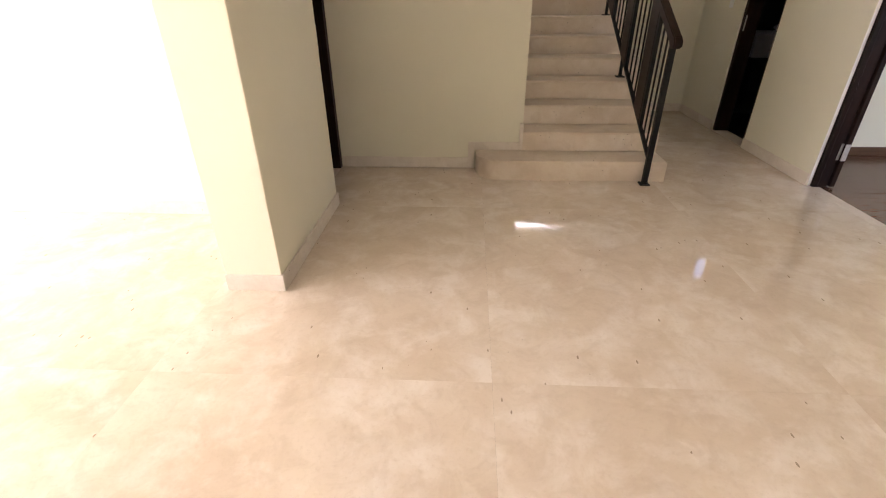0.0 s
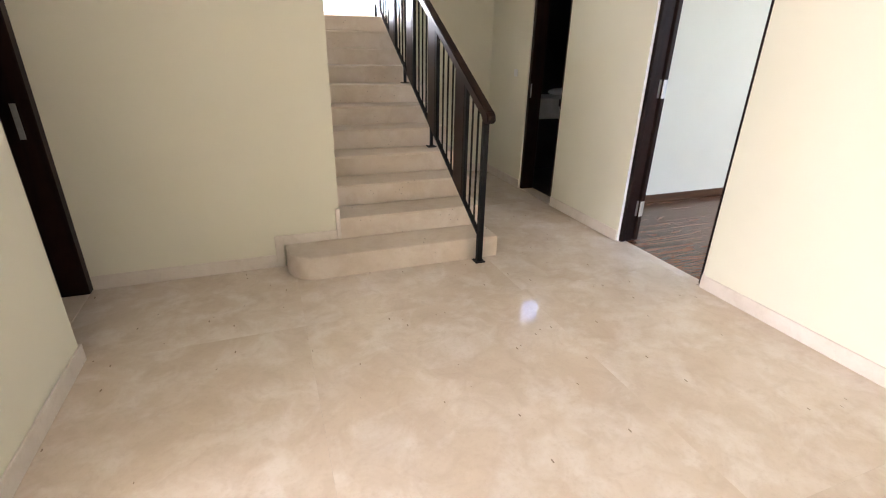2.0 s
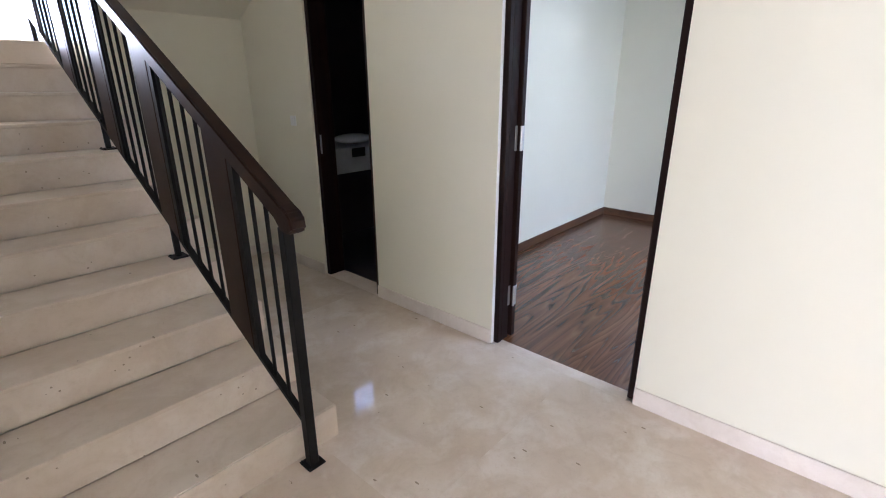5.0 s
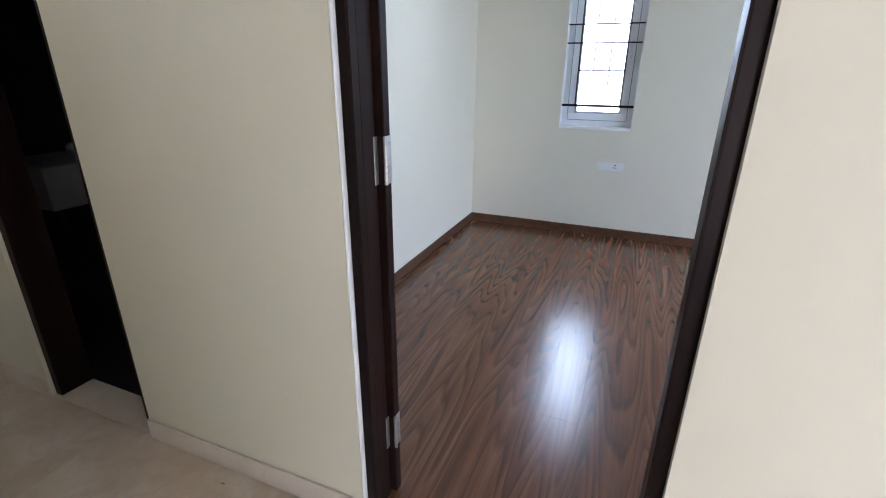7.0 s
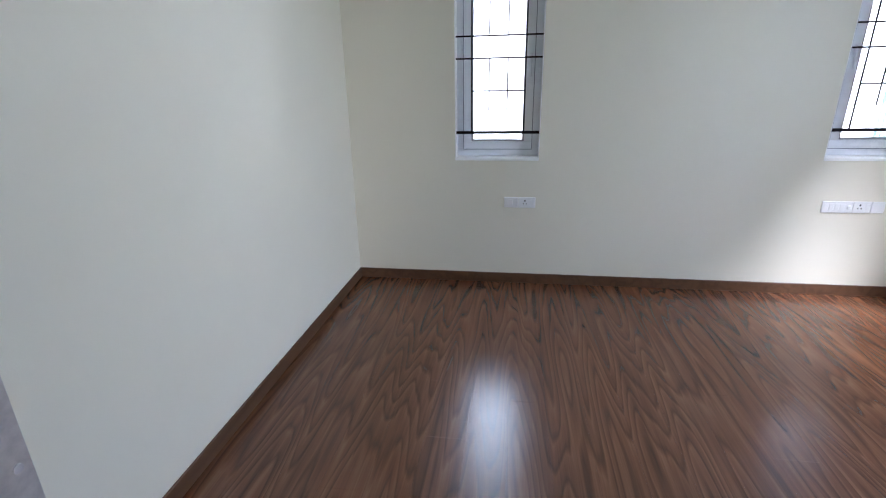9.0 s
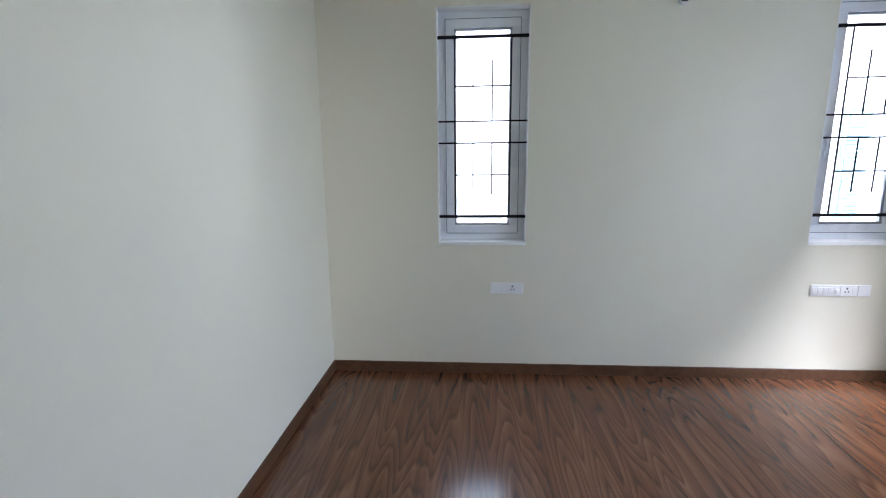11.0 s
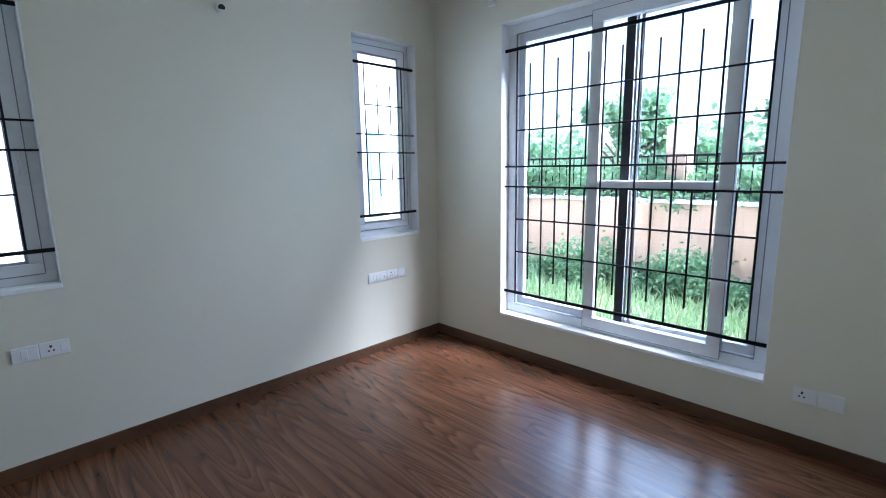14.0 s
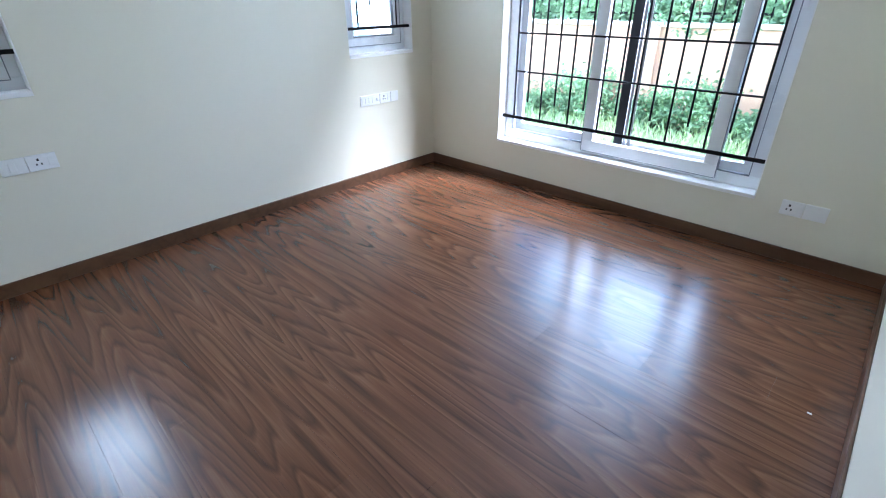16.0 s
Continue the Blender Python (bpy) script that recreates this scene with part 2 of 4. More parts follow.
HOUSE = varied("white_render", (0.76, 0.76, 0.74), (0.82, 0.82, 0.80), 0.6, 0.8, 0.0, 30, 0.003)
SHUTTER = varied("teal_shutter", (0.30, 0.44, 0.48), (0.36, 0.50, 0.54), 3, 0.5)
LEAF = leaf_material("bush_leaf", (0.13, 0.22, 0.12), (0.20, 0.32, 0.19))
GRASS = leaf_material("grass_blade", (0.15, 0.23, 0.12), (0.23, 0.32, 0.18))
SOIL = varied("garden_soil", (0.10, 0.12, 0.05), (0.16, 0.18, 0.08), 1.5, 0.9, 0.0, 20, 0.02)
BARK = varied("bark", (0.10, 0.07, 0.05), (0.16, 0.11, 0.08), 9, 0.9, 0.0, 40, 0.006)
PETAL = varied("red_petal", (0.45, 0.04, 0.05), (0.55, 0.08, 0.07), 8, 0.5)
GLASS = mat("window_glass", (1, 1, 1), 0.0)
gn = GLASS.node_tree
gt, gg, gm = gn.nodes.new("ShaderNodeBsdfTransparent"), gn.nodes.new("ShaderNodeBsdfGlossy"), gn.nodes.new("ShaderNodeMixShader")
gg.inputs["Roughness"].default_value = 0.02
gt.inputs[0].default_value = (0.93, 0.97, 0.98, 1)
gf = gn.nodes.new("ShaderNodeFresnel")
gf.inputs[0].default_value = 1.4
for a, b in ((gf.outputs[0], gm.inputs[0]), (gt.outputs[0], gm.inputs[1]), (gg.outputs[0], gm.inputs[2]), (gm.outputs[0], gn.nodes["Material Output"].inputs[0])):
    gn.links.new(a, b)

# ---- mesh helpers ----


def box(bm, x0, x1, y0, y1, z0, z1, bevel=0.0, segs=1):
    vs = bmesh.ops.create_cube(bm, size=1.0)["verts"]
    for v in vs:
        v.co = Vector(((x0 + x1) / 2 + v.co.x * (x1 - x0), (y0 + y1) / 2 + v.co.y * (y1 - y0), (z0 + z1) / 2 + v.co.z * (z1 - z0)))
    if bevel:
        es = list({e for v in vs for e in v.link_edges})
        bmesh.ops.bevel(bm, geom=es, offset=bevel, segments=segs, affect="EDGES", profile=0.5)
    return vs


def boxes(*dims, bevel=0.0):
    bm = bmesh.new()
    for d in dims:
        box(bm, *d, bevel=bevel)
    return bm


def rod(bm, p, q, r, n=10):
    p, q = Vector(p), Vector(q)
    m = Matrix.Translation((p + q) / 2) @ (q - p).to_track_quat("Z", "Y").to_matrix().to_4x4()
    bmesh.ops.create_cone(bm, cap_ends=True, segments=n, radius1=r, radius2=r, depth=(q - p).length, matrix=m)
    return bm


def prism(bm, outline, axis, a, b):
    """Extrude a 2D outline along an axis (x: outline is y,z; z: outline is x,y)."""
    def at(u, w, s):
        return (s, u, w) if axis == "x" else (u, s, w) if axis == "y" else (u, w, s)
    lo = [bm.verts.new(at(u, w, a)) for u, w in outline]
    hi = [bm.verts.new(at(u, w, b)) for u, w in outline]
    bm.faces.new(lo)
    bm.faces.new(hi[::-1])
    for i in range(len(lo)):
        j = (i + 1) % len(lo)
        bm.faces.new((lo[i], hi[i], hi[j], lo[j]))
    bmesh.ops.recalc_face_normals(bm, faces=bm.faces[:])
    return bm


def mesh_of(name, bm, material, smooth=False):
    me = bpy.data.meshes.new(name)
    bm.normal_update()
    bm.to_mesh(me)
    bm.free()
    me.materials.append(material)
    if smooth:
        for p in me.polygons:
            p.use_smooth = True
    return me


def thing(name, label, category, at=(0, 0, 0), group="", kind=""):
    ob = new(name)
    ob.empty_display_size = 0.1
    ob.location = at
    return tagged(ob, label, category, group, kind)


def part(name, bm, material, parent, label="", smooth=False):
    """One mesh under a thing or a part; the mesh is given in world metres."""
    ob = new(name, mesh_of(name, bm, material, smooth))
    ob.parent = parent
    off = Vector((0, 0, 0))
    p = parent
    while p:
        off += p.location
        p = p.parent
    ob.location = -off
    return tagged(ob, label)


def solid(name, bm, material, label, category, kind="structure", smooth=False):
    return tagged(new(name, mesh_of(name, bm, material, smooth)), label, category, kind=kind)


def wall_boxes(axis, a, b, u0, u1, z0, z1, holes):
    """Boxes of a wall between a and b on an axis, running u0..u1, with holes (u0, u1, z0, z1)."""
    out = []
    cuts = sorted({u0, u1, *[h[0] for h in holes], *[h[1] for h in holes]})
    for p, q in zip(cuts, cuts[1:]):
        spans = sorted((h[2], h[3]) for h in holes if h[0] <= p + 1e-6 and h[1] >= q - 1e-6)
        z = z0
        for s, e in spans + [(z1, z1)]:
            if s - z > 1e-4:
                out.append((a, b, p, q, z, s) if axis == "x" else (p, q, a, b, z, s))
            z = e
    return boxes(*out)


# ---- the large structure ----
H = 3.1
WX0, WX1 = 3.20, 3.345          # wall between hall and room
RX, RY0, RY1 = 6.852, 0.531, 4.935  # room: far wall, garden wall, inner wall
DY0, DY1, DH = 3.13, 4.13, 2.14   # room doorway
BY0, BY1 = 5.17, 5.885              # bathroom doorway
BH = 2.32
LIP0, LIP1 = 3.158, 4.078           # plaster lips that cover the frame
W1 = (3.43, 4.083, 1.035, 2.69)
W2 = (0.762, 1.437, 1.04, 2.72)
W3 = (4.075, 6.065, 0.352, 2.775)
NOSE, GO, RISE, SX0, SX1 = 4.126, 0.30, 0.172, 0.835, 2.034
LAND = RISE * 11
FARY = 6.845
TOP = 5.2
BATHH, BATHY = 3.3, 7.2

wall_bm = wall_boxes("x", WX0, WX1, -2.12, FARY, 0, H, [(DY0, DY1, 0, DH), (BY0, BY1, 0, BH)])
for a, b in ((DY0, LIP0), (LIP1, DY1)):
    box(wall_bm, WX0, WX0 + 0.026, a, b, 0, DH)
solid("wall_room_door", wall_bm, PAINT, "cream painted plaster wall with two doorways", "wall")
solid("wall_room_far", wall_boxes("x", RX, RX + 0.23, RY0 - 0.23, RY1 + 0.115, -0.3, H, [W1, W2]), PAINT, "cream painted wall with two narrow windows", "wall")
solid("wall_room_garden", wall_boxes("y", RY0 - 0.23, RY0, WX0, RX, -0.3, H, [W3]), PAINT, "cream painted wall with a wide grilled window", "wall")
solid("wall_room_inner", boxes((WX1, RX, RY1, RY1 + 0.115, 0, H)), PAINT, "plain cream painted wall", "wall")
solid("ceiling_room", boxes((WX1, RX, RY0, RY1, H, H + 0.12)), CEIL, "white ceiling", "ceiling")
solid("wall_stair_front", boxes((-0.86, SX0 - 0.006, 4.45, 4.58, 0, TOP)), PAINT, "cream painted wall beside the stair", "wall")
solid("wall_stair_side", boxes((SX0 - 0.12, SX0 - 0.006, 4.58, 8.5, 0, TOP)), PAINT, "cream painted stairwell wall", "wall")
solid("wall_passage_end", boxes((SX1, WX0 - 0.001, FARY, FARY + 0.12, 0, 2.6)), PAINT, "cream painted wall at the passage end", "wall")
solid("wall_landing_back", wall_boxes("y", 8.5, 8.62, SX0 - 0.12, 3.32, 0, TOP, [(0.86, 3.0, LAND + 0.08, 2.66)]), PAINT, "cream painted landing wall with a large window", "wall")
solid("wall_landing_side", boxes((WX0, WX1, FARY, 8.5, 0, TOP)), PAINT, "cream painted stairwell wall", "wall")
solid("wall_stair_upper", boxes((WX0, WX1, 3.6, FARY, H + 0.12, TOP)), PAINT, "cream painted upper stairwell wall", "wall")
solid("wall_upper_floor", boxes((SX0, WX0, 3.48, 3.6, H + 0.12, TOP)), PAINT, "cream painted upper stairwell wall", "wall")
solid("wall_stair_upper_side", boxes((SX0 - 0.12, SX0, 3.48, 4.58, H + 0.12, TOP)), PAINT, "cream painted upper stairwell wall", "wall")
solid("pier", boxes((-0.995, -0.675, 2.34, 3.545, 0, H), bevel=0.004), PAINT, "cream painted wall pier beside the hall", "wall")
solid("wall_alcove", boxes((-6.5, -0.995, 3.33, 3.47, 0, H)), PAINT, "cream painted alcove wall in daylight", "wall")
solid("wall_side_door", wall_boxes("x", -0.98, -0.86, 3.545, 4.58, 0, H, [(3.60, 4.45, 0, DH)]), PAINT, "cream painted wall round a side door", "wall")
solid("wall_hall_left", wall_boxes("x", -6.62, -6.5, -2.12, 3.47, 0, H, [(-1.7, 2.1, 0.02, 2.5)]), PAINT, "cream painted wall with a wide glazed opening", "wall")
solid("wall_hall_back", boxes((-6.5, WX0, -2.12, -2.0, 0, H)), PAINT, "plain cream painted wall", "wall")
solid("ceiling_hall", boxes((-6.5, WX0, -2.0, 3.6, H, H + 0.12), (-0.98, SX0, 3.6, 4.45, H, H + 0.12)), CEIL, "white ceiling", "ceiling")
solid("ceiling_stairwell", boxes((SX0 - 0.12, WX1, 3.48, 8.62, TOP, TOP + 0.12)), CEIL, "white stairwell ceiling", "ceiling")
solid("floor", boxes((-6.5, WX0 + 0.1, -2.0, FARY, -0.12, -0.012)), SKIRT, "hall floor bed under cream marble slabs", "floor")
FLOOR = bpy.data.objects["floor"]
solid("floor_room", boxes((WX1 - 0.01, RX, RY0, RY1, -0.12, -0.012)), SKIRTW, "room floor bed under walnut laminate planks", "floor")
ROOM_FLOOR = bpy.data.objects["floor_room"]
solid("landing", boxes((SX0, WX0 - 0.002, NOSE + GO * 10, 8.5, LAND - 0.16, LAND), bevel=0.006), STEP, "cream marble stair landing", "landing")

# upper flight seen from below
bm = bmesh.new()
y0, z0 = FARY, 2.13
prism(bm, [(y0, z0), (3.7, z0 + 0.55 * (y0 - 3.7)), (3.7, z0 + 0.55 * (y0 - 3.7) + 0.22), (y0 + 0.3, z0 + 0.10), (y0 + 0.3, z0)], "x", SX1 + 0.1, WX0 - 0.002)
solid("stair_soffit", bm, PAINT, "painted sloping underside of the upper stair flight", "ceiling")

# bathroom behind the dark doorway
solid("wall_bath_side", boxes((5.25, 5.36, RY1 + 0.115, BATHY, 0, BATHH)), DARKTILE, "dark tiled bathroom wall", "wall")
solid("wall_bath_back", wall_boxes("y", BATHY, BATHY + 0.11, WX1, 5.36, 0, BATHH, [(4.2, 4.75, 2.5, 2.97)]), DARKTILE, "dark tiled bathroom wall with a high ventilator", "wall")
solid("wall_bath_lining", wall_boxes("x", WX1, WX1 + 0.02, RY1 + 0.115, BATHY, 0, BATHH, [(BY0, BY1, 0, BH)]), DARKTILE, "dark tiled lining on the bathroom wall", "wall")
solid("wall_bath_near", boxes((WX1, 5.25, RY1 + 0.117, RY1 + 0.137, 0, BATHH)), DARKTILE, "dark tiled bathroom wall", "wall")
solid("ceiling_bath", boxes((WX1, 5.36, RY1 + 0.115, BATHY + 0.11, BATHH, BATHH + 0.1)), CEIL, "white bathroom ceiling", "ceiling")
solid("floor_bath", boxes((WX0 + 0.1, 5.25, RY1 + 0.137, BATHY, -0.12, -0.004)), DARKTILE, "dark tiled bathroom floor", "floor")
# side room behind the closed side door
solid("wall_side_room", boxes((-2.2, -2.1, 3.47, 4.58, 0, H)), PAINT, "plain wall behind the side door", "wall")

# ---- stair ----
stair = thing("staircase", "cream marble staircase with a rounded bottom step", "staircase", (1.4, 4.15, 0))


def step_outline():
    """Bottom step seen from above: the free end is rounded."""
    x0, y0, y1 = 0.41, NOSE, 4.447
    r = 0.21
    pts = [(SX1, y0), (SX1, y1), (x0, y1)]
    for i in range(13):
        a = radians(180 + 90 * i / 12)
        pts.append((x0 + r + r * math.cos(a), y0 + r + 0.03 + (r + 0.03) * math.sin(a)))
    return pts


bm = bmesh.new()
prism(bm, step_outline(), "z", 0.0, RISE)
es = [e for e in bm.edges if all(abs(v.co.z - RISE) < 1e-5 for v in e.verts)]
bmesh.ops.bevel(bm, geom=es, offset=0.006, segments=2, affect="EDGES")
part("step", bm, STEP, stair, "bottom step with a rounded end")
bm = boxes((SX0, SX1, 4.45, NOSE + GO, 0, RISE))
part("step", bm, STEP, stair)
for k in range(2, 12):
    y = NOSE + GO * (k - 1)
    yb = y + GO + 0.001
    bm = bmesh.new()
    box(bm, SX0, SX1, y + 0.004, y + 0.022, RISE * (k - 1) + 0.002, RISE * k - 0.02)
    part("riser", bm, STEP, stair)
    if k < 11:
        bm = bmesh.new()
        box(bm, SX0, SX1, y, yb, RISE * k - 0.02, RISE * k, bevel=0.004, segs=2)
        part("tread", bm, STEP, stair)
bm = bmesh.new()
prism(bm, [(NOSE + GO + 0.022, 0.0), (NOSE + GO * 10 + 0.022, 0.0), (NOSE + GO * 10 + 0.022, RISE * 10 - 0.022)]
      + [p for k in range(10, 1, -1) for p in ((NOSE + GO * (k - 1) + 0.022, RISE * k - 0.021), (NOSE + GO * (k - 1) + 0.022, RISE * (k - 1) - 0.021 if k > 2 else 0.0))][:-1], "x", SX0 + 0.001, SX1 - 0.004)
part("stringer", bm, PAINT, stair, "painted solid body under the steps")

# ---- balustrade ----
rail = thing("stair_railing", "dark wooden and black steel stair railing", "railing", (1.835, 4.1, 0))
SL = 0.56
XR = 1.847


def hand_z(y):
    return 1.163 + SL * (y - 4.0)


def low_z(y):
    return 0.235 + SL * (y - 4.08)


def sloped(bm, y0, y1, zf, drop, t, w):
    """A bar that follows the slope, of thickness t below zf - drop and width w."""
    vs = []
    for y in (y0, y1):
        for x in (XR - w / 2, XR + w / 2):
            for z in (zf(y) - drop - t, zf(y) - drop):
                vs.append(bm.verts.new((x, y, z)))
    a = [vs[i] for i in range(8)]
    for f in ((0, 1, 3, 2), (4, 6, 7, 5), (0, 4, 5, 1), (2, 3, 7, 6), (1, 5, 7, 3), (0, 2, 6, 4)):
        bm.faces.new([a[i] for i in f])
    bmesh.ops.recalc_face_normals(bm, faces=bm.faces[:])
    return bm


YT = 7.45
bm = bmesh.new()
prism(bm, [(YT, hand_z(YT)), (YT, hand_z(YT) - 0.07), (4.08, hand_z(4.08) - 0.085), (4.04, 1.077), (3.98, 1.08), (3.962, 1.097), (3.968, 1.137), (3.992, 1.162), (4.03, hand_z(4.03))], "x", XR - 0.032, XR + 0.032)
bmesh.ops.bevel(bm, geom=[e for e in bm.edges], offset=0.008, segments=2, affect="EDGES")
part("handrail", bm, RAILW, rail, "dark stained wooden handrail with a rounded end")
part("bottom_rail", sloped(bmesh.new(), 4.083, YT, low_z, 0.0, 0.022, 0.03), BLACK, rail)
part("top_flat", sloped(bmesh.new(), 4.083, YT, hand_z, 0.085, 0.012, 0.03), BLACK, rail)


def rail_post(y, z0, z1, w=0.042):
    p = part("post", boxes((XR - w / 2, XR + w / 2, y - w / 2, y + w / 2, z0, z1), bevel=0.003), BLACK, rail, "black square steel post")
    bm = bmesh.new()
    box(bm, XR - 0.042, XR + 0.042, y - 0.042, y + 0.042, z0 + 0.0005, z0 + 0.009, bevel=0.003)
    plate = part("base_plate", bm, BLACK, p, "black square base plate")
    for dx, dy in ((-1, 1), (1, 1), (-1, -1), (1, -1)):
        bm = bmesh.new()
        rod(bm, (XR + 0.032 * dx, y + 0.032 * dy, z0 + 0.008), (XR + 0.032 * dx, y + 0.032 * dy, z0 + 0.013), 0.006, 6)
        part("screw", bm, BLACK, p)


rail_post(4.06, 0, 1.09)
rail_post(5.244, RISE * 4, low_z(5.244) + 0.01, 0.028)
rail_post(6.129, RISE * 7, low_z(6.129) + 0.01, 0.028)
rail_post(7.43, LAND, hand_z(7.43) - 0.08, 0.03)
PERIOD, P1 = 0.69, 4.395
for i in range(5):
    y = P1 + PERIOD * i
    if y + 0.25 > YT:
        break
    bm = bmesh.new()
    prism(bm, [(y, low_z(y) - 0.01), (y + 0.04, low_z(y + 0.04) - 0.01), (y + 0.04, hand_z(y + 0.04) - 0.09), (y, hand_z(y) - 0.09)], "x", XR - 0.014, XR + 0.014)
    part("flat_post", bm, BLACK, rail)
    bm = bmesh.new()
    a, b = y + 0.042, y + 0.235
    prism(bm, [(a, low_z(a) - 0.016), (b, low_z(b) - 0.016), (b, hand_z(b) - 0.068), (a, hand_z(a) - 0.068)], "x", XR - 0.016, XR + 0.016)
    bmesh.ops.bevel(bm, geom=[e for e in bm.edges], offset=0.003, segments=1, affect="EDGES")
    part("panel", bm, RAILW, rail, "dark wooden infill panel")
for i in range(-1, 5):
    a = P1 + PERIOD * i + 0.235 if i >= 0 else 4.085
    b = P1 + PERIOD * (i + 1)
    n = 4 if i >= 0 else 2
    for j in range(n):
        y = a + (b - a) * (j + 1) / (n + 1) if i < 0 else a + (b - a) * (j + 0.75) / n
        if y > YT - 0.04:
            continue
        part("baluster", rod(bmesh.new(), (XR, y, low_z(y) - 0.012), (XR, y, hand_z(y) - 0.09), 0.0085, 8), BLACK, rail)

# ---- skirting ----


def skirting(name, dims, material, label):
    bm = bmesh.new()
    for d in dims:
        box(bm, *d, bevel=0.003)
    return solid(name, bm, material, label, "skirting")


SK = "cream marble skirting along the hall wall"
skirting("baseboard_hall", [(WX0 - 0.013, WX0 - 0.001, -2.0, LIP0 - 0.001, 0, 0.1)], SKIRT, SK)
skirting("baseboard_between", [(WX0 - 0.013, WX0 - 0.001, LIP1 + 0.001, BY0, 0, 0.1)], SKIRT, SK)
skirting("baseboard_passage", [(WX0 - 0.013, WX0 - 0.001, BY1, FARY - 0.001, 0, 0.1)], SKIRT, SK)
skirting("baseboard_passage_end", [(SX1, WX0 - 0.014, FARY - 0.013, FARY - 0.001, 0, 0.1)], SKIRT, SK)
skirting("baseboard_stair", [(-0.85, 0.34, 4.436, 4.448, 0, 0.1), (0.341, 0.40, 4.436, 4.448, 0, 0.248), (0.401, 0.812, 4.436, 4.448, 0.174, 0.248), (0.801, 0.8345, 4.43, 4.4485, 0.174, 0.42)], SKIRT, "cream marble skirting stepping up to the stair")
skirting("baseboard_pier", [(-0.674, -0.662, 2.34, 3.545, 0, 0.1), (-0.995, -0.662, 2.327, 2.339, 0, 0.1), (-0.85, -0.662, 3.546, 3.558, 0, 0.1)], SKIRT, "cream marble skirting round the pier")
skirting("baseboard_alcove", [(-6.5, -0.996, 3.317, 3.329, 0, 0.1)], SKIRT, SK)
SKW = "brown wood-look skirting along the room wall"
skirting("baseboard_room_far", [(RX - 0.013, RX - 0.001, RY0 + 0.014, RY1 - 0.014, 0.0, 0.085)], SKIRTW, SKW)
skirting("baseboard_room_inner", [(WX1 + 0.014, RX - 0.001, RY1 - 0.013, RY1 - 0.001, 0.0, 0.085)], SKIRTW, SKW)
skirting("baseboard_room_garden", [(WX1 + 0.014, RX - 0.001, RY0 + 0.001, RY0 + 0.013, 0.0, 0.085)], SKIRTW, SKW)
skirting("baseboard_room_door", [(WX1 + 0.001, WX1 + 0.013, RY0 + 0.001, DY0 - 0.005, 0.0, 0.085)], SKIRTW, SKW)

# ---- doors ----


def hinge(parent, y_jamb, y_leaf, z0, z1):
    """Butt hinge: one leaf on the jamb, one on the edge of the folded door."""
    x = WX1 + 0.002
    h = part("hinge", boxes((x - 0.022, x - 0.001, y_jamb - 0.004, y_jamb - 0.0005, z0, z1), bevel=0.001), STEEL, parent, "bare zinc butt hinge")
    lf = part("leaf", boxes((x - 0.003, x + 0.037, y_leaf - 0.003, y_leaf - 0.0003, z0, z1), bevel=0.001), STEEL, h)
    bm = bmesh.new()
    for i in range(5):
        a, b = (z0 + (z1 - z0) * k / 5 for k in (i + 0.02, i + 0.98))
        rod(bm, (x, y_leaf - 0.004, a), (x, y_leaf - 0.004, b), 0.0058, 10)
    part("knuckle", bm, STEEL, h)
    for i in range(4):
        z = z0 + (z1 - z0) * (i + 0.6) / 4.2
        u = x + 0.017 + 0.008 * (i % 2)
        part("screw", rod(bmesh.new(), (u, y_leaf - 0.0028, z), (u, y_leaf - 0.0042, z), 0.0042, 8), GREYRAIL, h)


door = thing("door_1", "dark stained door frame with its leaf folded open", "door", (3.26, 3.63, 0), kind="structure")
FX0, FX1 = 3.227, WX1 - 0.004
JY0, JY1 = 3.195, 4.046            # clear faces of the jambs
LEAFY = 4.022                     # hinge edge of the folded leaf
for a, b, c, d in ((DY0 + 0.001, JY0, JY0 - 0.001, JY0 + 0.004), (JY1, DY1 - 0.001, JY1 - 0.004, JY1 + 0.001)):
    bm = bmesh.new()
    box(bm, FX0, FX1, a, b, 0, DH - 0.002, bevel=0.002)
    box(bm, FX0 + 0.001, FX0 + 0.04, c, d, 0, DH - 0.056, bevel=0.004)
    part("jamb", bm, DOORW, door, "dark stained door jamb with a stop")
part("head", boxes((FX0, FX1, JY0, JY1, DH - 0.055, DH - 0.002), bevel=0.003), DOORW, door)
leaf = part("door_leaf", boxes((WX1 + 0.003, WX1 + 0.041, LEAFY, LEAFY + 0.84, 0.012, DH - 0.06), bevel=0.003), DOORW, door, "dark stained flush leaf folded back to the wall")
part("handle", rod(rod(bmesh.new(), (WX1 + 0.041, 4.85, 1.0), (WX1 + 0.09, 4.85, 1.0), 0.009), (WX1 + 0.085, 4.85, 1.0), (WX1 + 0.085, 4.73, 1.0), 0.009), STEEL, leaf, "brushed steel lever handle")
hinge(door, JY1, LEAFY, 1.222, 1.362)
hinge(door, JY1, LEAFY, 0.235, 0.37)
part("strike_plate", boxes((FX1 - 0.014, FX1 - 0.003, JY0 - 0.001, JY0 + 0.003, 1.02, 1.12), bevel=0.0008), STEEL, door, "steel strike plate")
part("threshold", boxes((WX0, 3.285, JY0, JY1, -0.011, 0.0005)), MARBLE, door, "cream marble strip under the doorway")
part("threshold", boxes((3.286, WX1 + 0.003, JY0, JY1, -0.011, 0.0005)), PLANK, door, "walnut laminate running into the doorway")
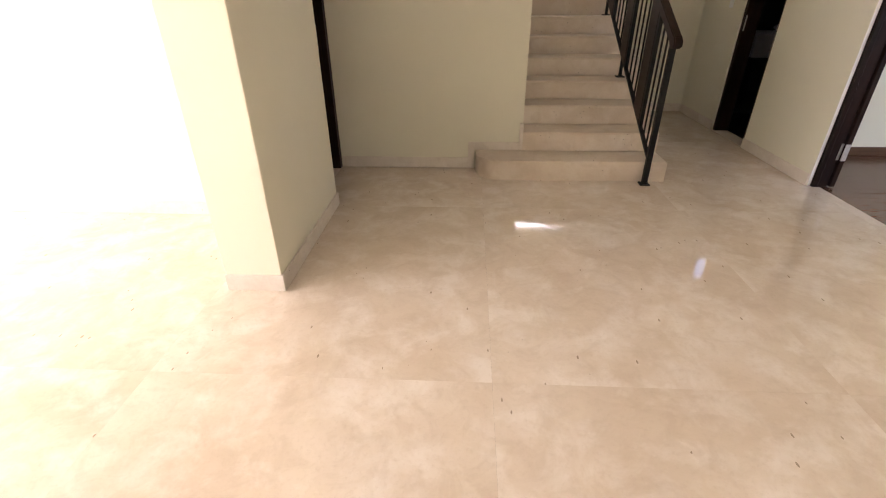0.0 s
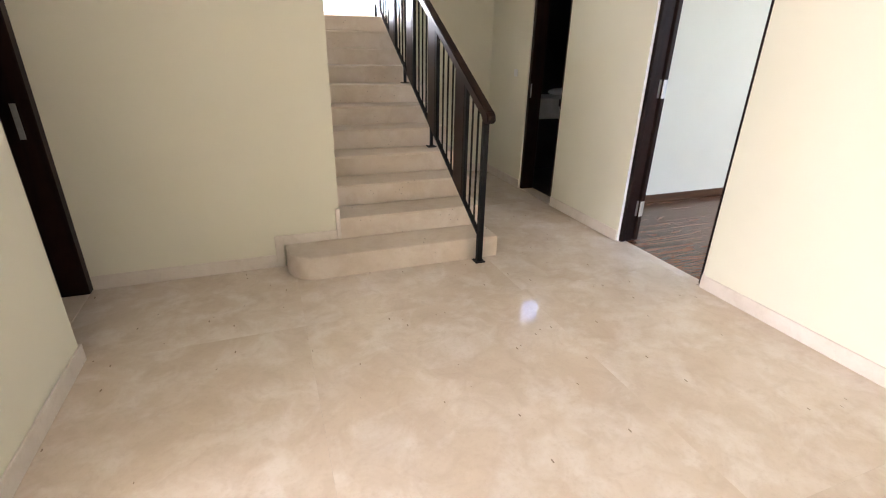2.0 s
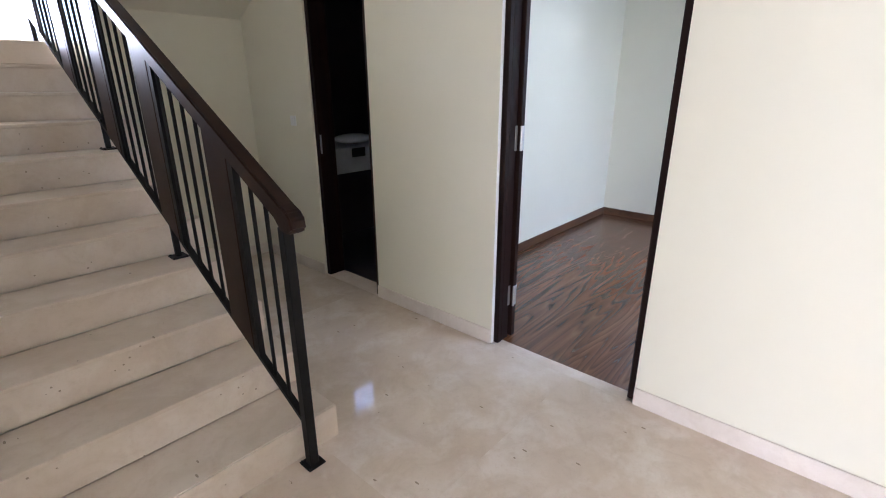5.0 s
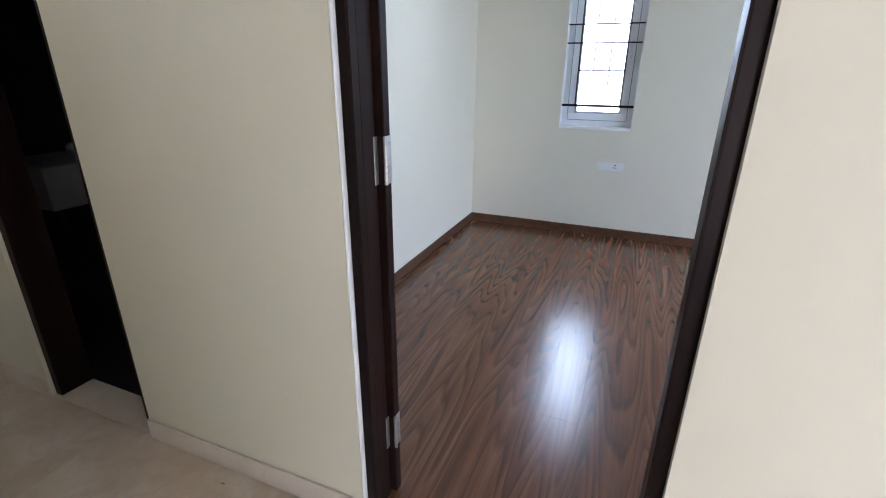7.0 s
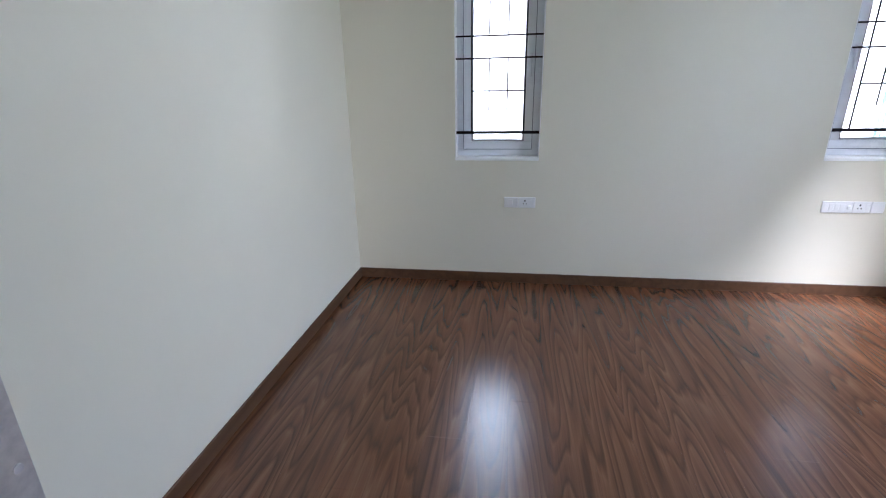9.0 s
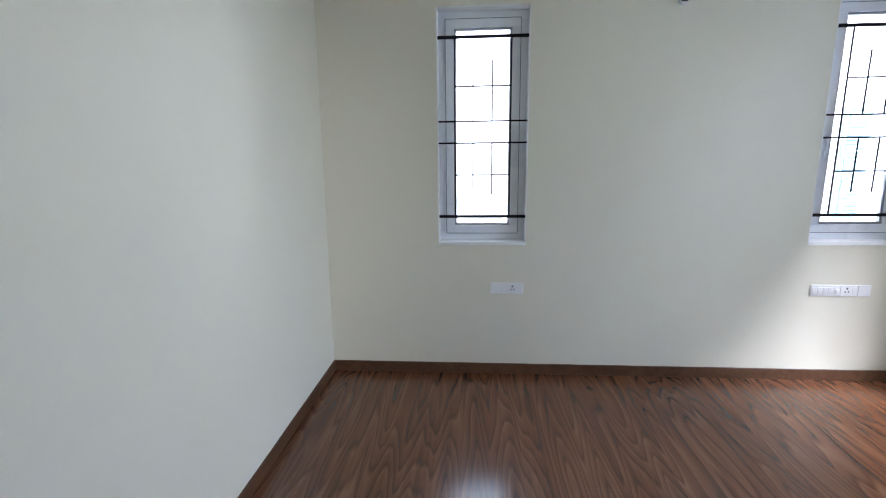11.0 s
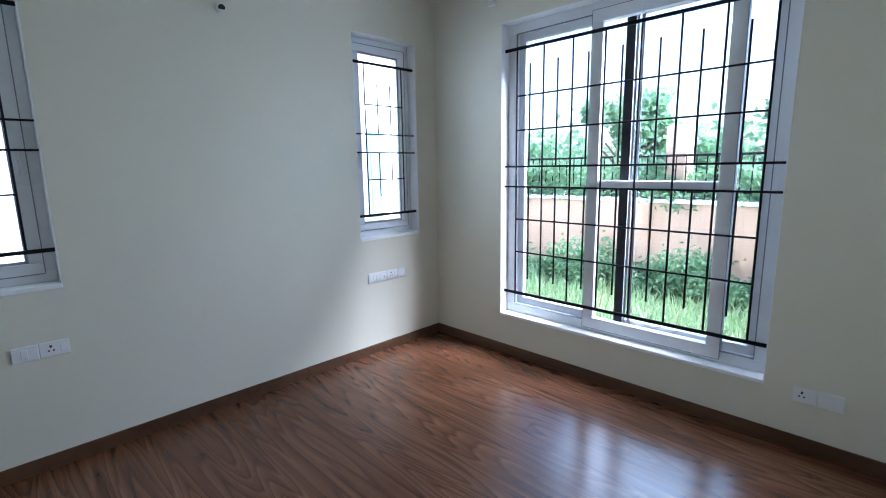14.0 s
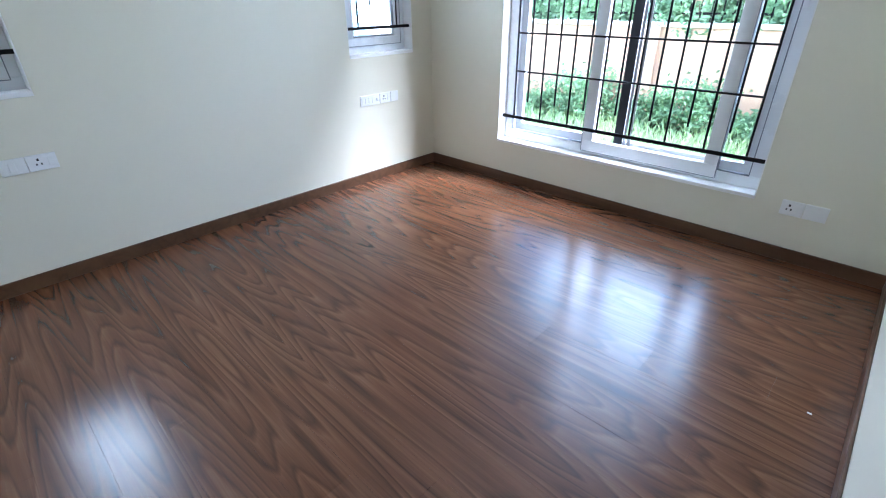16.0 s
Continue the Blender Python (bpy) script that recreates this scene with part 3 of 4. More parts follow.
# white strip over the cream far return: its daylight put in as colour
part("reveal_bead", boxes((WX0 + 0.001, FX0 - 0.001, LIP1 - 0.005, LIP1 - 0.0005, 0.0, DH - 0.01), bevel=0.002), REVEAL, door, "white strip for the daylight on the plaster return")

bath_door = thing("door_2", "dark stained bathroom door standing open", "door", (3.26, 5.5, 0), kind="structure")
for a, b in ((BY0 + 0.002, BY0 + 0.045), (BY1 - 0.05, BY1 - 0.002)):
    part("jamb", boxes((3.215, WX1 + 0.022, a, b, 0, BH - 0.002), bevel=0.003), DOORW, bath_door)
part("head", boxes((3.215, WX1 + 0.022, BY0 + 0.045, BY1 - 0.05, BH - 0.05, BH - 0.002), bevel=0.003), DOORW, bath_door)
bleaf = part("door_leaf", boxes((WX1 + 0.03, WX1 + 0.66, BY0 + 0.006, BY0 + 0.044, 0.012, BH - 0.05), bevel=0.003), DOORW, bath_door, "dark stained flush leaf")
part("handle", rod(rod(bmesh.new(), (WX1 + 0.6, BY0 + 0.04, 1.06), (WX1 + 0.6, BY0 + 0.09, 1.06), 0.007), (WX1 + 0.6, BY0 + 0.088, 1.06), (WX1 + 0.5, BY0 + 0.088, 1.06), 0.008), STEEL, bleaf, "steel lever handle")
part("strike_plate", boxes((3.222, 3.236, BY1 - 0.054, BY1 - 0.0495, 1.06, 1.21), bevel=0.0008), STEEL, bath_door, "steel lock plate on the jamb")
part("threshold", boxes((WX0, WX1 + 0.02, BY0 + 0.001, BY1 - 0.001, -0.01, 0.003), bevel=0.001), STEP, bath_door)

side_door = thing("door_3", "dark stained closed side door in its frame", "door", (-0.93, 4.0, 0), kind="structure")
part("jamb", boxes((-1.05, -0.855, 4.375, 4.448, 0, DH - 0.002), bevel=0.003), DOORW, side_door)
part("jamb", boxes((-1.05, -0.90, 3.602, 3.66, 0, DH - 0.002), bevel=0.003), DOORW, side_door)
part("head", boxes((-1.05, -0.90, 3.66, 4.375, DH - 0.06, DH - 0.002), bevel=0.003), DOORW, side_door)
part("door_leaf", boxes((-1.048, -1.01, 3.662, 4.373, 0.01, DH - 0.062), bevel=0.003), DOORW, side_door)
part("strike_plate", boxes((-0.955, -0.925, 4.371, 4.3755, 1.03, 1.23), bevel=0.0008), STEEL, side_door, "steel lock plate on the jamb")
part("threshold", boxes((-1.05, -0.856, 3.60, 4.43, -0.01, 0.003), bevel=0.001), STEP, side_door)

# ---- windows ----


def frame_ring(bm, axis, c0, c1, u0, u1, z0, z1, w):
    """A rectangular frame of bar width w; thickness c0..c1 on the axis."""
    for a, b, p, q in ((u0, u1, z0, z0 + w), (u0, u1, z1 - w, z1), (u0, u0 + w, z0 + w, z1 - w), (u1 - w, u1, z0 + w, z1 - w)):
        d = (c0, c1, a, b, p, q) if axis == "x" else (a, b, c0, c1, p, q)
        box(bm, *d, bevel=0.003)
    return bm


def reveal(axis, c0, c1, u0, u1, z0, z1, t=0.006):
    bm = bmesh.new()
    for a, b, p, q in ((u0, u0 + t, z0, z1), (u1 - t, u1, z0, z1), (u0 + t, u1 - t, z1 - t, z1)):
        box(bm, *((c0, c1, a, b, p, q) if axis == "x" else (a, b, c0, c1, p, q)))
    return bm


def narrow_window(name, w, handle_y):
    y0, y1, z0, z1 = w
    win = thing(name, "narrow white uPVC casement window", "window", (RX, (y0 + y1) / 2, z0), kind="structure")
    part("reveal", reveal("x", RX + 0.001, RX + 0.21, y0 + 0.001, y1 - 0.001, z0 + 0.001, z1 - 0.001), REVEAL, win, "white painted reveal")
    part("window_sill", boxes((RX - 0.004, RX + 0.21, y0 + 0.001, y1 - 0.001, z0 - 0.012, z0 + 0.014), bevel=0.003), REVEAL, win, "white painted sill")
    fr = part("window_frame", frame_ring(bmesh.new(), "x", RX + 0.10, RX + 0.16, y0 + 0.007, y1 - 0.007, z0 + 0.014, z1 - 0.007, 0.062), UPVC, win)
    part("sash", frame_ring(bmesh.new(), "x", RX + 0.09, RX + 0.145, y0 + 0.058, y1 - 0.058, z0 + 0.065, z1 - 0.058, 0.062), UPVC, win)
    part("bead", frame_ring(bmesh.new(), "x", RX + 0.105, RX + 0.142, y0 + 0.118, y1 - 0.118, z0 + 0.125, z1 - 0.118, 0.014), GREYRAIL, win)
    part("gasket", frame_ring(bmesh.new(), "x", RX + 0.0875, RX + 0.10, y0 + 0.056, y1 - 0.056, z0 + 0.063, z1 - 0.056, 0.0045), SEAL, win, "grey rubber seal round the sash")
    part("gasket", frame_ring(bmesh.new(), "x", RX + 0.1035, RX + 0.118, y0 + 0.130, y1 - 0.130, z0 + 0.137, z1 - 0.130, 0.006), GREYRAIL, win, "grey rubber seal round the glass")
    p = part("pane", boxes((RX + 0.120, RX + 0.126, y0 + 0.125, y1 - 0.125, z0 + 0.13, z1 - 0.125)), GLASS, win)
    p.visible_shadow = False
    hb = boxes((RX + 0.078, RX + 0.091, handle_y - 0.012, handle_y + 0.012, 1.74, 1.80), bevel=0.003)
    rod(hb, (RX + 0.074, handle_y, 1.785), (RX + 0.074, handle_y, 1.64), 0.008)
    part("handle", hb, UPVC, win, "white casement handle")

    g = thing("window_grille", "black steel safety grille in a narrow window", "grille", (RX + 0.04, (y0 + y1) / 2, z0), "window grilles")
    xg = RX + 0.035
    for z, t in ((z0 + 1.462, 0.011), (z0 + 0.2, 0.011)):
        part("flat_bar", boxes((xg - 0.006, xg + 0.006, y0 + 0.004, y1 - 0.004, z - t, z + t), bevel=0.002), GRILLE, g)
    for z in (z0 + 0.89, z0 + 0.737):
        part("horizontal_bar", rod(bmesh.new(), (xg, y0 + 0.004, z), (xg, y1 - 0.004, z), 0.006), GRILLE, g)
    c = (y0 + y1) / 2
    for z in (z0 + 1.132, z0 + 0.507):
        part("horizontal_bar", rod(bmesh.new(), (xg, c - 0.205, z), (xg, c + 0.205, z), 0.0055), GRILLE, g)
    for s in (-1, 1):
        part("vertical_bar", rod(bmesh.new(), (xg + 0.006, c + 0.2 * s, z0 + 0.2), (xg + 0.006, c + 0.2 * s, z0 + 1.462), 0.006), GRILLE, g)
        for a, b in ((z0 + 0.89, z0 + 1.31), (z0 + 0.36, z0 + 0.737)):
            part("short_bar", rod(bmesh.new(), (xg + 0.006, c + 0.069 * s, a), (xg + 0.006, c + 0.069 * s, b), 0.0055), GRILLE, g)


narrow_window("window_1", W1, W1[0] + 0.09)
narrow_window("window_2", W2, W2[1] - 0.09)

x0, x1, z0, z1 = W3
wide = thing("window_3", "wide white uPVC sliding window onto the garden", "window", (5.07, RY0, z0), kind="structure")
part("reveal", reveal("y", RY0 - 0.21, RY0 - 0.001, x0 + 0.001, x1 - 0.001, z0 + 0.001, z1 - 0.001), REVEAL, wide, "white painted reveal")
part("window_sill", boxes((x0 + 0.001, x1 - 0.001, RY0 - 0.21, RY0 + 0.005, z0 - 0.012, z0 + 0.012), bevel=0.003), REVEAL, wide, "white painted sill")
part("window_frame", frame_ring(bmesh.new(), "y", RY0 - 0.20, RY0 - 0.10, x0 + 0.007, x1 - 0.007, z0 + 0.012, z1 - 0.007, 0.075), UPVC, wide)
part("outer_sash", frame_ring(bmesh.new(), "y", RY0 - 0.185, RY0 - 0.15, x0 + 0.075, 5.09, z0 + 0.08, z1 - 0.075, 0.065), UPVC, wide)
part("outer_sash", frame_ring(bmesh.new(), "y", RY0 - 0.185, RY0 - 0.15, 5.25, x1 - 0.075, z0 + 0.08, z1 - 0.075, 0.065), UPVC, wide)
bm = frame_ring(bmesh.new(), "y", RY0 - 0.145, RY0 - 0.085, 4.345, 5.315, z0 + 0.035, z1 - 0.06, 0.085)
box(bm, 4.43, 5.23, RY0 - 0.140, RY0 - 0.09, 1.472, 1.528, bevel=0.004)
part("sliding_sash", bm, UPVC, wide, "sliding sash with a middle rail")
part("gasket", frame_ring(bmesh.new(), "y", RY0 - 0.13, RY0 - 0.0835, 4.343, 5.317, z0 + 0.033, z1 - 0.058, 0.005), SEAL, wide, "grey seal round the sliding sash")
part("gasket", frame_ring(bmesh.new(), "y", RY0 - 0.12, RY0 - 0.0985, x0 + 0.080, x1 - 0.080, z0 + 0.085, z1 - 0.080, 0.006), SEAL, wide, "grey seal round the outer frame")
part("mesh_stile", boxes((5.022, 5.088, RY0 - 0.149, RY0 - 0.146, z0 + 0.11, z1 - 0.14)), GASKET, wide, "dark interlock stile")
part("track", boxes((4.96, 4.985, RY0 - 0.150, RY0 - 0.1465, z0 + 0.11, z1 - 0.14), (4.998, 5.018, RY0 - 0.150, RY0 - 0.1465, z0 + 0.11, z1 - 0.14)), GREYRAIL, wide)
for a, b in ((x0 + 0.14, 5.02), (5.315, x1 - 0.14)):
    p = part("pane", boxes((a, b, RY0 - 0.170, RY0 - 0.165, z0 + 0.145, z1 - 0.14)), GLASS, wide)
    p.visible_shadow = False
part("latch", boxes((4.125, 4.15, RY0 - 0.10, RY0 - 0.085, 1.38, 1.56), bevel=0.004), UPVC, wide, "white slider latch")

gr = thing("window_grille", "black steel safety grille across the wide window", "grille", (5.07, RY0 - 0.05, z0), "window grilles")
yg = RY0 - 0.055
for z, t in ((2.565, 0.012), (0.557, 0.012)):
    part("flat_bar", boxes((x0 + 0.004, x1 - 0.004, yg - 0.006, yg + 0.006, z - t, z + t), bevel=0.002), GRILLE, gr)
for z, r in ((1.638, 0.0075), (1.472, 0.0075)):
    part("horizontal_bar", rod(bmesh.new(), (x0 + 0.004, yg, z), (x1 - 0.004, yg, z), r), GRILLE, gr)
for z in (2.2, 1.93, 1.2, 0.92):
    part("horizontal_bar", rod(bmesh.new(), (4.19, yg, z), (5.945, yg, z), 0.0065), GRILLE, gr)
for i in range(15):
    x = 5.945 - (5.945 - 4.195) * i / 14
    if i % 2 == 0:
        part("vertical_bar", rod(bmesh.new(), (x, yg - 0.007, 0.557), (x, yg - 0.007, 2.565), 0.007), GRILLE, gr)
    else:
        for a, b in ((1.638, 2.44), (0.69, 1.472)):
            part("short_bar", rod(bmesh.new(), (x, yg - 0.007, a), (x, yg - 0.007, b), 0.007), GRILLE, gr)

# landing and hall glazing
lw = thing("window_4", "large bright landing window with a white frame", "window", (1.9, 8.5, LAND), kind="structure")
part("window_frame", frame_ring(bmesh.new(), "y", 8.53, 8.59, 0.862, 2.998, LAND + 0.082, 2.658, 0.04), UPVC, lw)
part("mullion", boxes((1.9, 1.95, 8.535, 8.585, LAND + 0.122, 2.618), bevel=0.003), UPVC, lw)
p = part("pane", boxes((0.902, 2.958, 8.558, 8.563, LAND + 0.122, 2.618)), GLASS, lw)
p.visible_shadow = False
hw = thing("window_5", "wide glazed garden doors with a white frame", "window", (-6.56, 0.2, 0), kind="structure")
part("window_frame", frame_ring(bmesh.new(), "x", -6.60, -6.545, -1.698, 2.098, 0.022, 2.498, 0.07), UPVC, hw)
for ym in (-0.45, 0.85):
    part("mullion", boxes((-6.595, -6.55, ym - 0.04, ym + 0.04, 0.092, 2.428), bevel=0.003), UPVC, hw)
vw = thing("window_6", "small bathroom ventilator window", "window", (4.47, BATHY, 2.5), kind="structure")
part("window_frame", frame_ring(bmesh.new(), "y", BATHY + 0.03, BATHY + 0.08, 4.202, 4.748, 2.502, 2.968, 0.03), UPVC, vw)

# ---- sockets and small wall fittings ----


def plate(u, z, w, h, at, axis, kinds, label):
    """A row of switch modules on a wall; u, z: left edge (as seen) and middle height. axis x: faces -x; axis y: faces +y."""
    def dims(a, b, p, q, d0, d1):
        return (RX - d1, RX - d0, at - b, at - a, p, q) if axis == "x" else (at - b, at - a, RY0 + d0, RY0 + d1, p, q)
    t = thing("switch_plate", label, "socket", (RX, at, z) if axis == "x" else (at, RY0, z), "wall sockets")
    x = 0.0
    for k, mw in kinds:
        body = part("module", boxes(dims(x + 0.001, x + mw - 0.001, z - h / 2, z + h / 2, 0.0005, 0.010), bevel=0.003), PLASTIC, t)
        c = x + mw / 2
        if k == "socket":
            c = x + mw * 0.38
            bm = bmesh.new()
            for du, dz, r in ((0, 0.016, 0.0052), (-0.011, -0.008, 0.0038), (0.011, -0.008, 0.0038)):
                a = dims(c + du - r, c + du + r, z + dz - r * 1.3, z + dz + r * 1.3, 0.0102, 0.0112)
                box(bm, *a)
            part("socket_holes", bm, HOLE, body)
            part("rocker", boxes(dims(x + mw * 0.68, x + mw * 0.93, z - 0.024, z + 0.024, 0.0098, 0.0135), bevel=0.002), PLASTIC, body)
        elif k == "switch":
            part("rocker", boxes(dims(c - 0.018, c + 0.012, z - 0.026, z + 0.026, 0.0098, 0.0135), bevel=0.002), PLASTIC, body)
        elif k == "switches":
            for i in range(4):
                part("rocker", boxes(dims(x + 0.012 + i * 0.036, x + 0.042 + i * 0.036, z - 0.026, z + 0.026, 0.0098, 0.0135), bevel=0.002), PLASTIC, body)
            part("regulator", boxes(dims(x + 0.162, x + 0.192, z - 0.016, z + 0.016, 0.0098, 0.022), bevel=0.006), PLASTIC, body, "round fan regulator knob")
        x += mw


plate(0, 0.692, 0.27, 0.085, 3.692, "x", (("switch", 0.115), ("socket", 0.135)), "white switch and socket plates below the window")
plate(0, 0.695, 0.40, 0.085, 1.38, "x", (("switches", 0.205), ("socket", 0.12), ("blank", 0.09)), "white row of switches and socket below the window")
plate(0, 0.335, 0.27, 0.09, 3.935, "y", (("socket", 0.115), ("blank", 0.115)), "white socket and blank plates beside the window")


def wall_pipe():
    t = thing("conduit_stub", "short open conduit stub in the wall", "pipe", (RX, 2.44, 2.68))
    bm = bmesh.new()
    rod(bm, (RX + 0.001, 2.44, 2.68), (RX - 0.045, 2.44, 2.667), 0.028, 20)
    part("sleeve", bm, PLASTIC, t, "off-white plastic sleeve", smooth=False)
    part("opening", rod(bmesh.new(), (RX - 0.0445, 2.44, 2.6675), (RX - 0.0465, 2.44, 2.6665), 0.022, 20), HOLE, t, "dark open end")


wall_pipe()
t = thing("switch_plate", "small white switch plate in the passage", "switch", (WX0, 6.156, 1.31))
pb = part("module", boxes((WX0 - 0.010, WX0 - 0.0005, 6.116, 6.196, 1.27, 1.35), bevel=0.003), PLASTIC, t)
part("rocker", boxes((WX0 - 0.0135, WX0 - 0.0098, 6.141, 6.171, 1.285, 1.335), bevel=0.002), PLASTIC, pb)
t = thing("switchboard", "pale grey switch panel on the pier", "switch", (-0.675, 2.92, 1.535))
pb = part("plate", boxes((-0.6745, -0.660, 2.70, 3.15, 1.535, 1.685), bevel=0.003), PLASTIC, t)
for i in range(6):
    part("rocker", boxes((-0.661, -0.656, 2.72 + i * 0.07, 2.775 + i * 0.07, 1.565, 1.655), bevel=0.002), PLASTIC, pb)
t = thing("wall_bracket", "small white bracket high on the wall", "bracket", (6.06, RY0, 2.9))
part("bracket", boxes((6.12, 6.18, RY0 + 0.0005, RY0 + 0.03, 2.92, 3.03), bevel=0.004), PLASTIC, t)

# bathroom counter
v = thing("vanity", "pale stone vanity counter with a dark base", "vanity", (4.5, 6.95, 0))
part("countertop", boxes((3.82, 5.249, 6.63, BATHY - 0.001, 0.70, 0.97), bevel=0.006), COUNTER, v, "pale stone counter with a deep apron")
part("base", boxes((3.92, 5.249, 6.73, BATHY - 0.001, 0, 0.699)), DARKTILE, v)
part("recess", boxes((4.14, 4.32, 6.624, 6.629, 0.86, 0.955), bevel=0.001), HOLE, v, "dark cut-out in the apron")
bm = bmesh.new()
bmesh.ops.create_uvsphere(bm, u_segments=24, v_segments=12, radius=0.2, matrix=Matrix.Translation((4.4, 6.93, 1.02)) @ Matrix.Diagonal((1.2, 0.9, 0.3, 1)))
part("basin", bm, CERAMIC, v, "white ceramic basin", smooth=True)

# chip on the wooden floor
t = new("paint_chip", mesh_of("paint_chip", boxes((3.468, 3.484, 1.846, 1.856, 0.0005, 0.003), bevel=0.0012), PLASTIC))
tagged(t, "tiny white paint chip on the wooden floor", "debris")

# ---- garden and neighbours ----
solid("ground", boxes((-400, 400, -400, -2.12, -0.9, -0.25), (7.09, 400, -2.12, 400, -0.9, -0.25), (-400, -6.62, -2.12, 400, -0.9, -0.25), (-6.62, 7.09, 8.62, 400, -0.9, -0.25), (WX0, 7.09, -2.12, 0.29, -0.9, -0.25)), SOIL, "grassy garden ground", "ground")
GZ = -0.25
gw = thing("garden_wall", "terracotta rendered garden wall with planters", "wall", (5, -3.6, GZ))
part("wall", boxes((-2, 12, -3.85, -3.6, GZ, 1.05), bevel=0.01), GARDEN_WALL, gw)
part("coping", boxes((-2, 12, -3.88, -3.55, 1.051, 1.11), bevel=0.01), HOUSE, gw)
for i in range(5):
    x = 1.6 + i * 2.4
    part("pilaster", boxes((x, x + 0.35, -3.6, -3.52, GZ, 1.05), bevel=0.008), GARDEN_WALL, gw)
part("gate_pillar", boxes((6.05, 6.35, -4.25, -3.9, GZ, 2.2), bevel=0.01), GARDEN_WALL, gw)
fence = thing("railing", "dark metal railing above the garden wall", "fence", (5, -3.72, 1.11))
part("rail", rod(rod(bmesh.new(), (-2, -3.72, 1.75), (12, -3.72, 1.75), 0.018), (-2, -3.72, 1.22), (12, -3.72, 1.22), 0.014), BLACK, fence)
picket = mesh_of("picket", rod(bmesh.new(), (0, 0, 0), (0, 0, 0.66), 0.010, 6), BLACK)
for i in range(100):
    ob = new("picket", picket)
    ob.parent = fence
    ob.location = (-2 + 0.14 * i - 5, 0, 0)

rng = random.Random(5)


def leaf_mesh(name, material, n, spread, height, size, upright=False):
    """Many small bent leaves in an uneven clump."""
    bm = bmesh.new()
    blobs = [(Vector((rng.uniform(-1, 1) * spread[0], rng.uniform(-1, 1) * spread[1], height * rng.uniform(0.15, 0.95))), rng.uniform(0.3, 0.6)) for _ in range(9)]
    for _ in range(n):
        if upright:
            p = Vector((rng.uniform(-1, 1) * spread[0], rng.uniform(-1, 1) * spread[1], 0))
            d = Vector((rng.uniform(-0.45, 0.45), rng.uniform(-0.45, 0.45), 1)).normalized()
            ln, w = height * rng.uniform(0.5, 1.1), size * rng.uniform(0.6, 1.2)
        else:
            c, r = rng.choice(blobs)
            off = Vector((rng.gauss(0, 0.5), rng.gauss(0, 0.5), rng.gauss(0, 0.42))) * r * min(1.0, height)
            p = c + off
            p.z = max(0.02, p.z)
            d = Vector((rng.uniform(-1, 1), rng.uniform(-1, 1), rng.uniform(-0.3, 0.9))).normalized()
            ln, w = size * rng.uniform(0.7, 1.5), size * rng.uniform(0.2, 0.36)
        s = d.cross(Vector((rng.uniform(-1, 1), rng.uniform(-1, 1), 0.3))).normalized() * w
        m = p + d * ln * 0.5 + Vector((0, 0, ln * 0.06))
        e = p + d * ln + Vector((0, 0, -ln * 0.12))
        vs = [bm.verts.new(q) for q in (p, m - s, e, m + s)]
        bm.faces.new(vs)
    return mesh_of(name, bm, material)


grass = new("grass", leaf_mesh("grass", GRASS, 9000, (5.0, 1.75), 0.26, 0.014, True))
grass.location = (5.2, -1.75, GZ)
tagged(grass, "long green grass in the garden", "grass", kind="stuff")
BUSHES = [leaf_mesh("leaves", LEAF, 1500, (0.4, 0.3), 0.75, 0.10), leaf_mesh("leaves", LEAF, 1300, (0.5, 0.3), 0.55, 0.13)]


def bush(x, y, z, s, which, label):
    b = thing("bush", label, "bush", (x, y, z), "garden bushes")
    b.scale = (s, s, s)
    ob = new("foliage", BUSHES[which])
    ob.parent = b
    bm = bmesh.new()
    for i in range(5):
        rod(bm, (0, 0, 0), (0.25 * math.cos(i * 1.3), 0.2 * math.sin(i * 1.3), 0.45), 0.009, 5)
    st = new("stems", mesh_of("stems", bm, BARK))
    st.parent = b


for i in range(9):
    bush(2.6 + i * 0.75 + rng.uniform(-0.2, 0.2), -3.15 + rng.uniform(-0.2, 0.25), GZ, rng.uniform(0.45, 0.8), i % 2, "leafy green bush at the foot of the wall")
for i in range(11):
    bush(1.6 + i * 0.72 + rng.uniform(-0.2, 0.2), -3.98 + rng.uniform(-0.06, 0.06), GZ + 1.2, rng.uniform(0.7, 1.15), (i + 1) % 2, "potted shrub behind the garden wall")
for i in range(13):
    bush(-3.0 + i * 1.5 + rng.uniform(-0.4, 0.4), -14.0 + rng.uniform(-0.8, 0.8), GZ, rng.uniform(2.6, 3.6), i % 2, "tall pale shrub beyond the terrace")
solid("terrace", boxes((-2, 12, -8, -3.86, GZ, 0.95)), HOUSE, "raised pale terrace behind the garden wall", "terrace")
for x, c in ((5.55, 0), (4.4, 1), (5.0, 2)):
    f = thing("flower", "small red flower among the shrubs", "flower", (x, -3.75, 1.55 + 0.1 * c))
    bm = bmesh.new()
    for i in range(6):
        a = i * 1.047
        vs = [bm.verts.new(q) for q in ((0, 0, 0), (0.05 * math.cos(a - 0.4), 0.05 * math.sin(a - 0.4), 0.02), (0.08 * math.cos(a), 0.08 * math.sin(a), 0.045), (0.05 * math.cos(a + 0.4), 0.05 * math.sin(a + 0.4), 0.02))]
        bm.faces.new(vs)
    pt = new("petals", mesh_of("petals", bm, PETAL))
    pt.parent = f
    sm = new("stem", mesh_of("stem", rod(bmesh.new(), (0, 0, -0.5), (0, 0, 0), 0.006, 5), LEAF))
    sm.parent = f


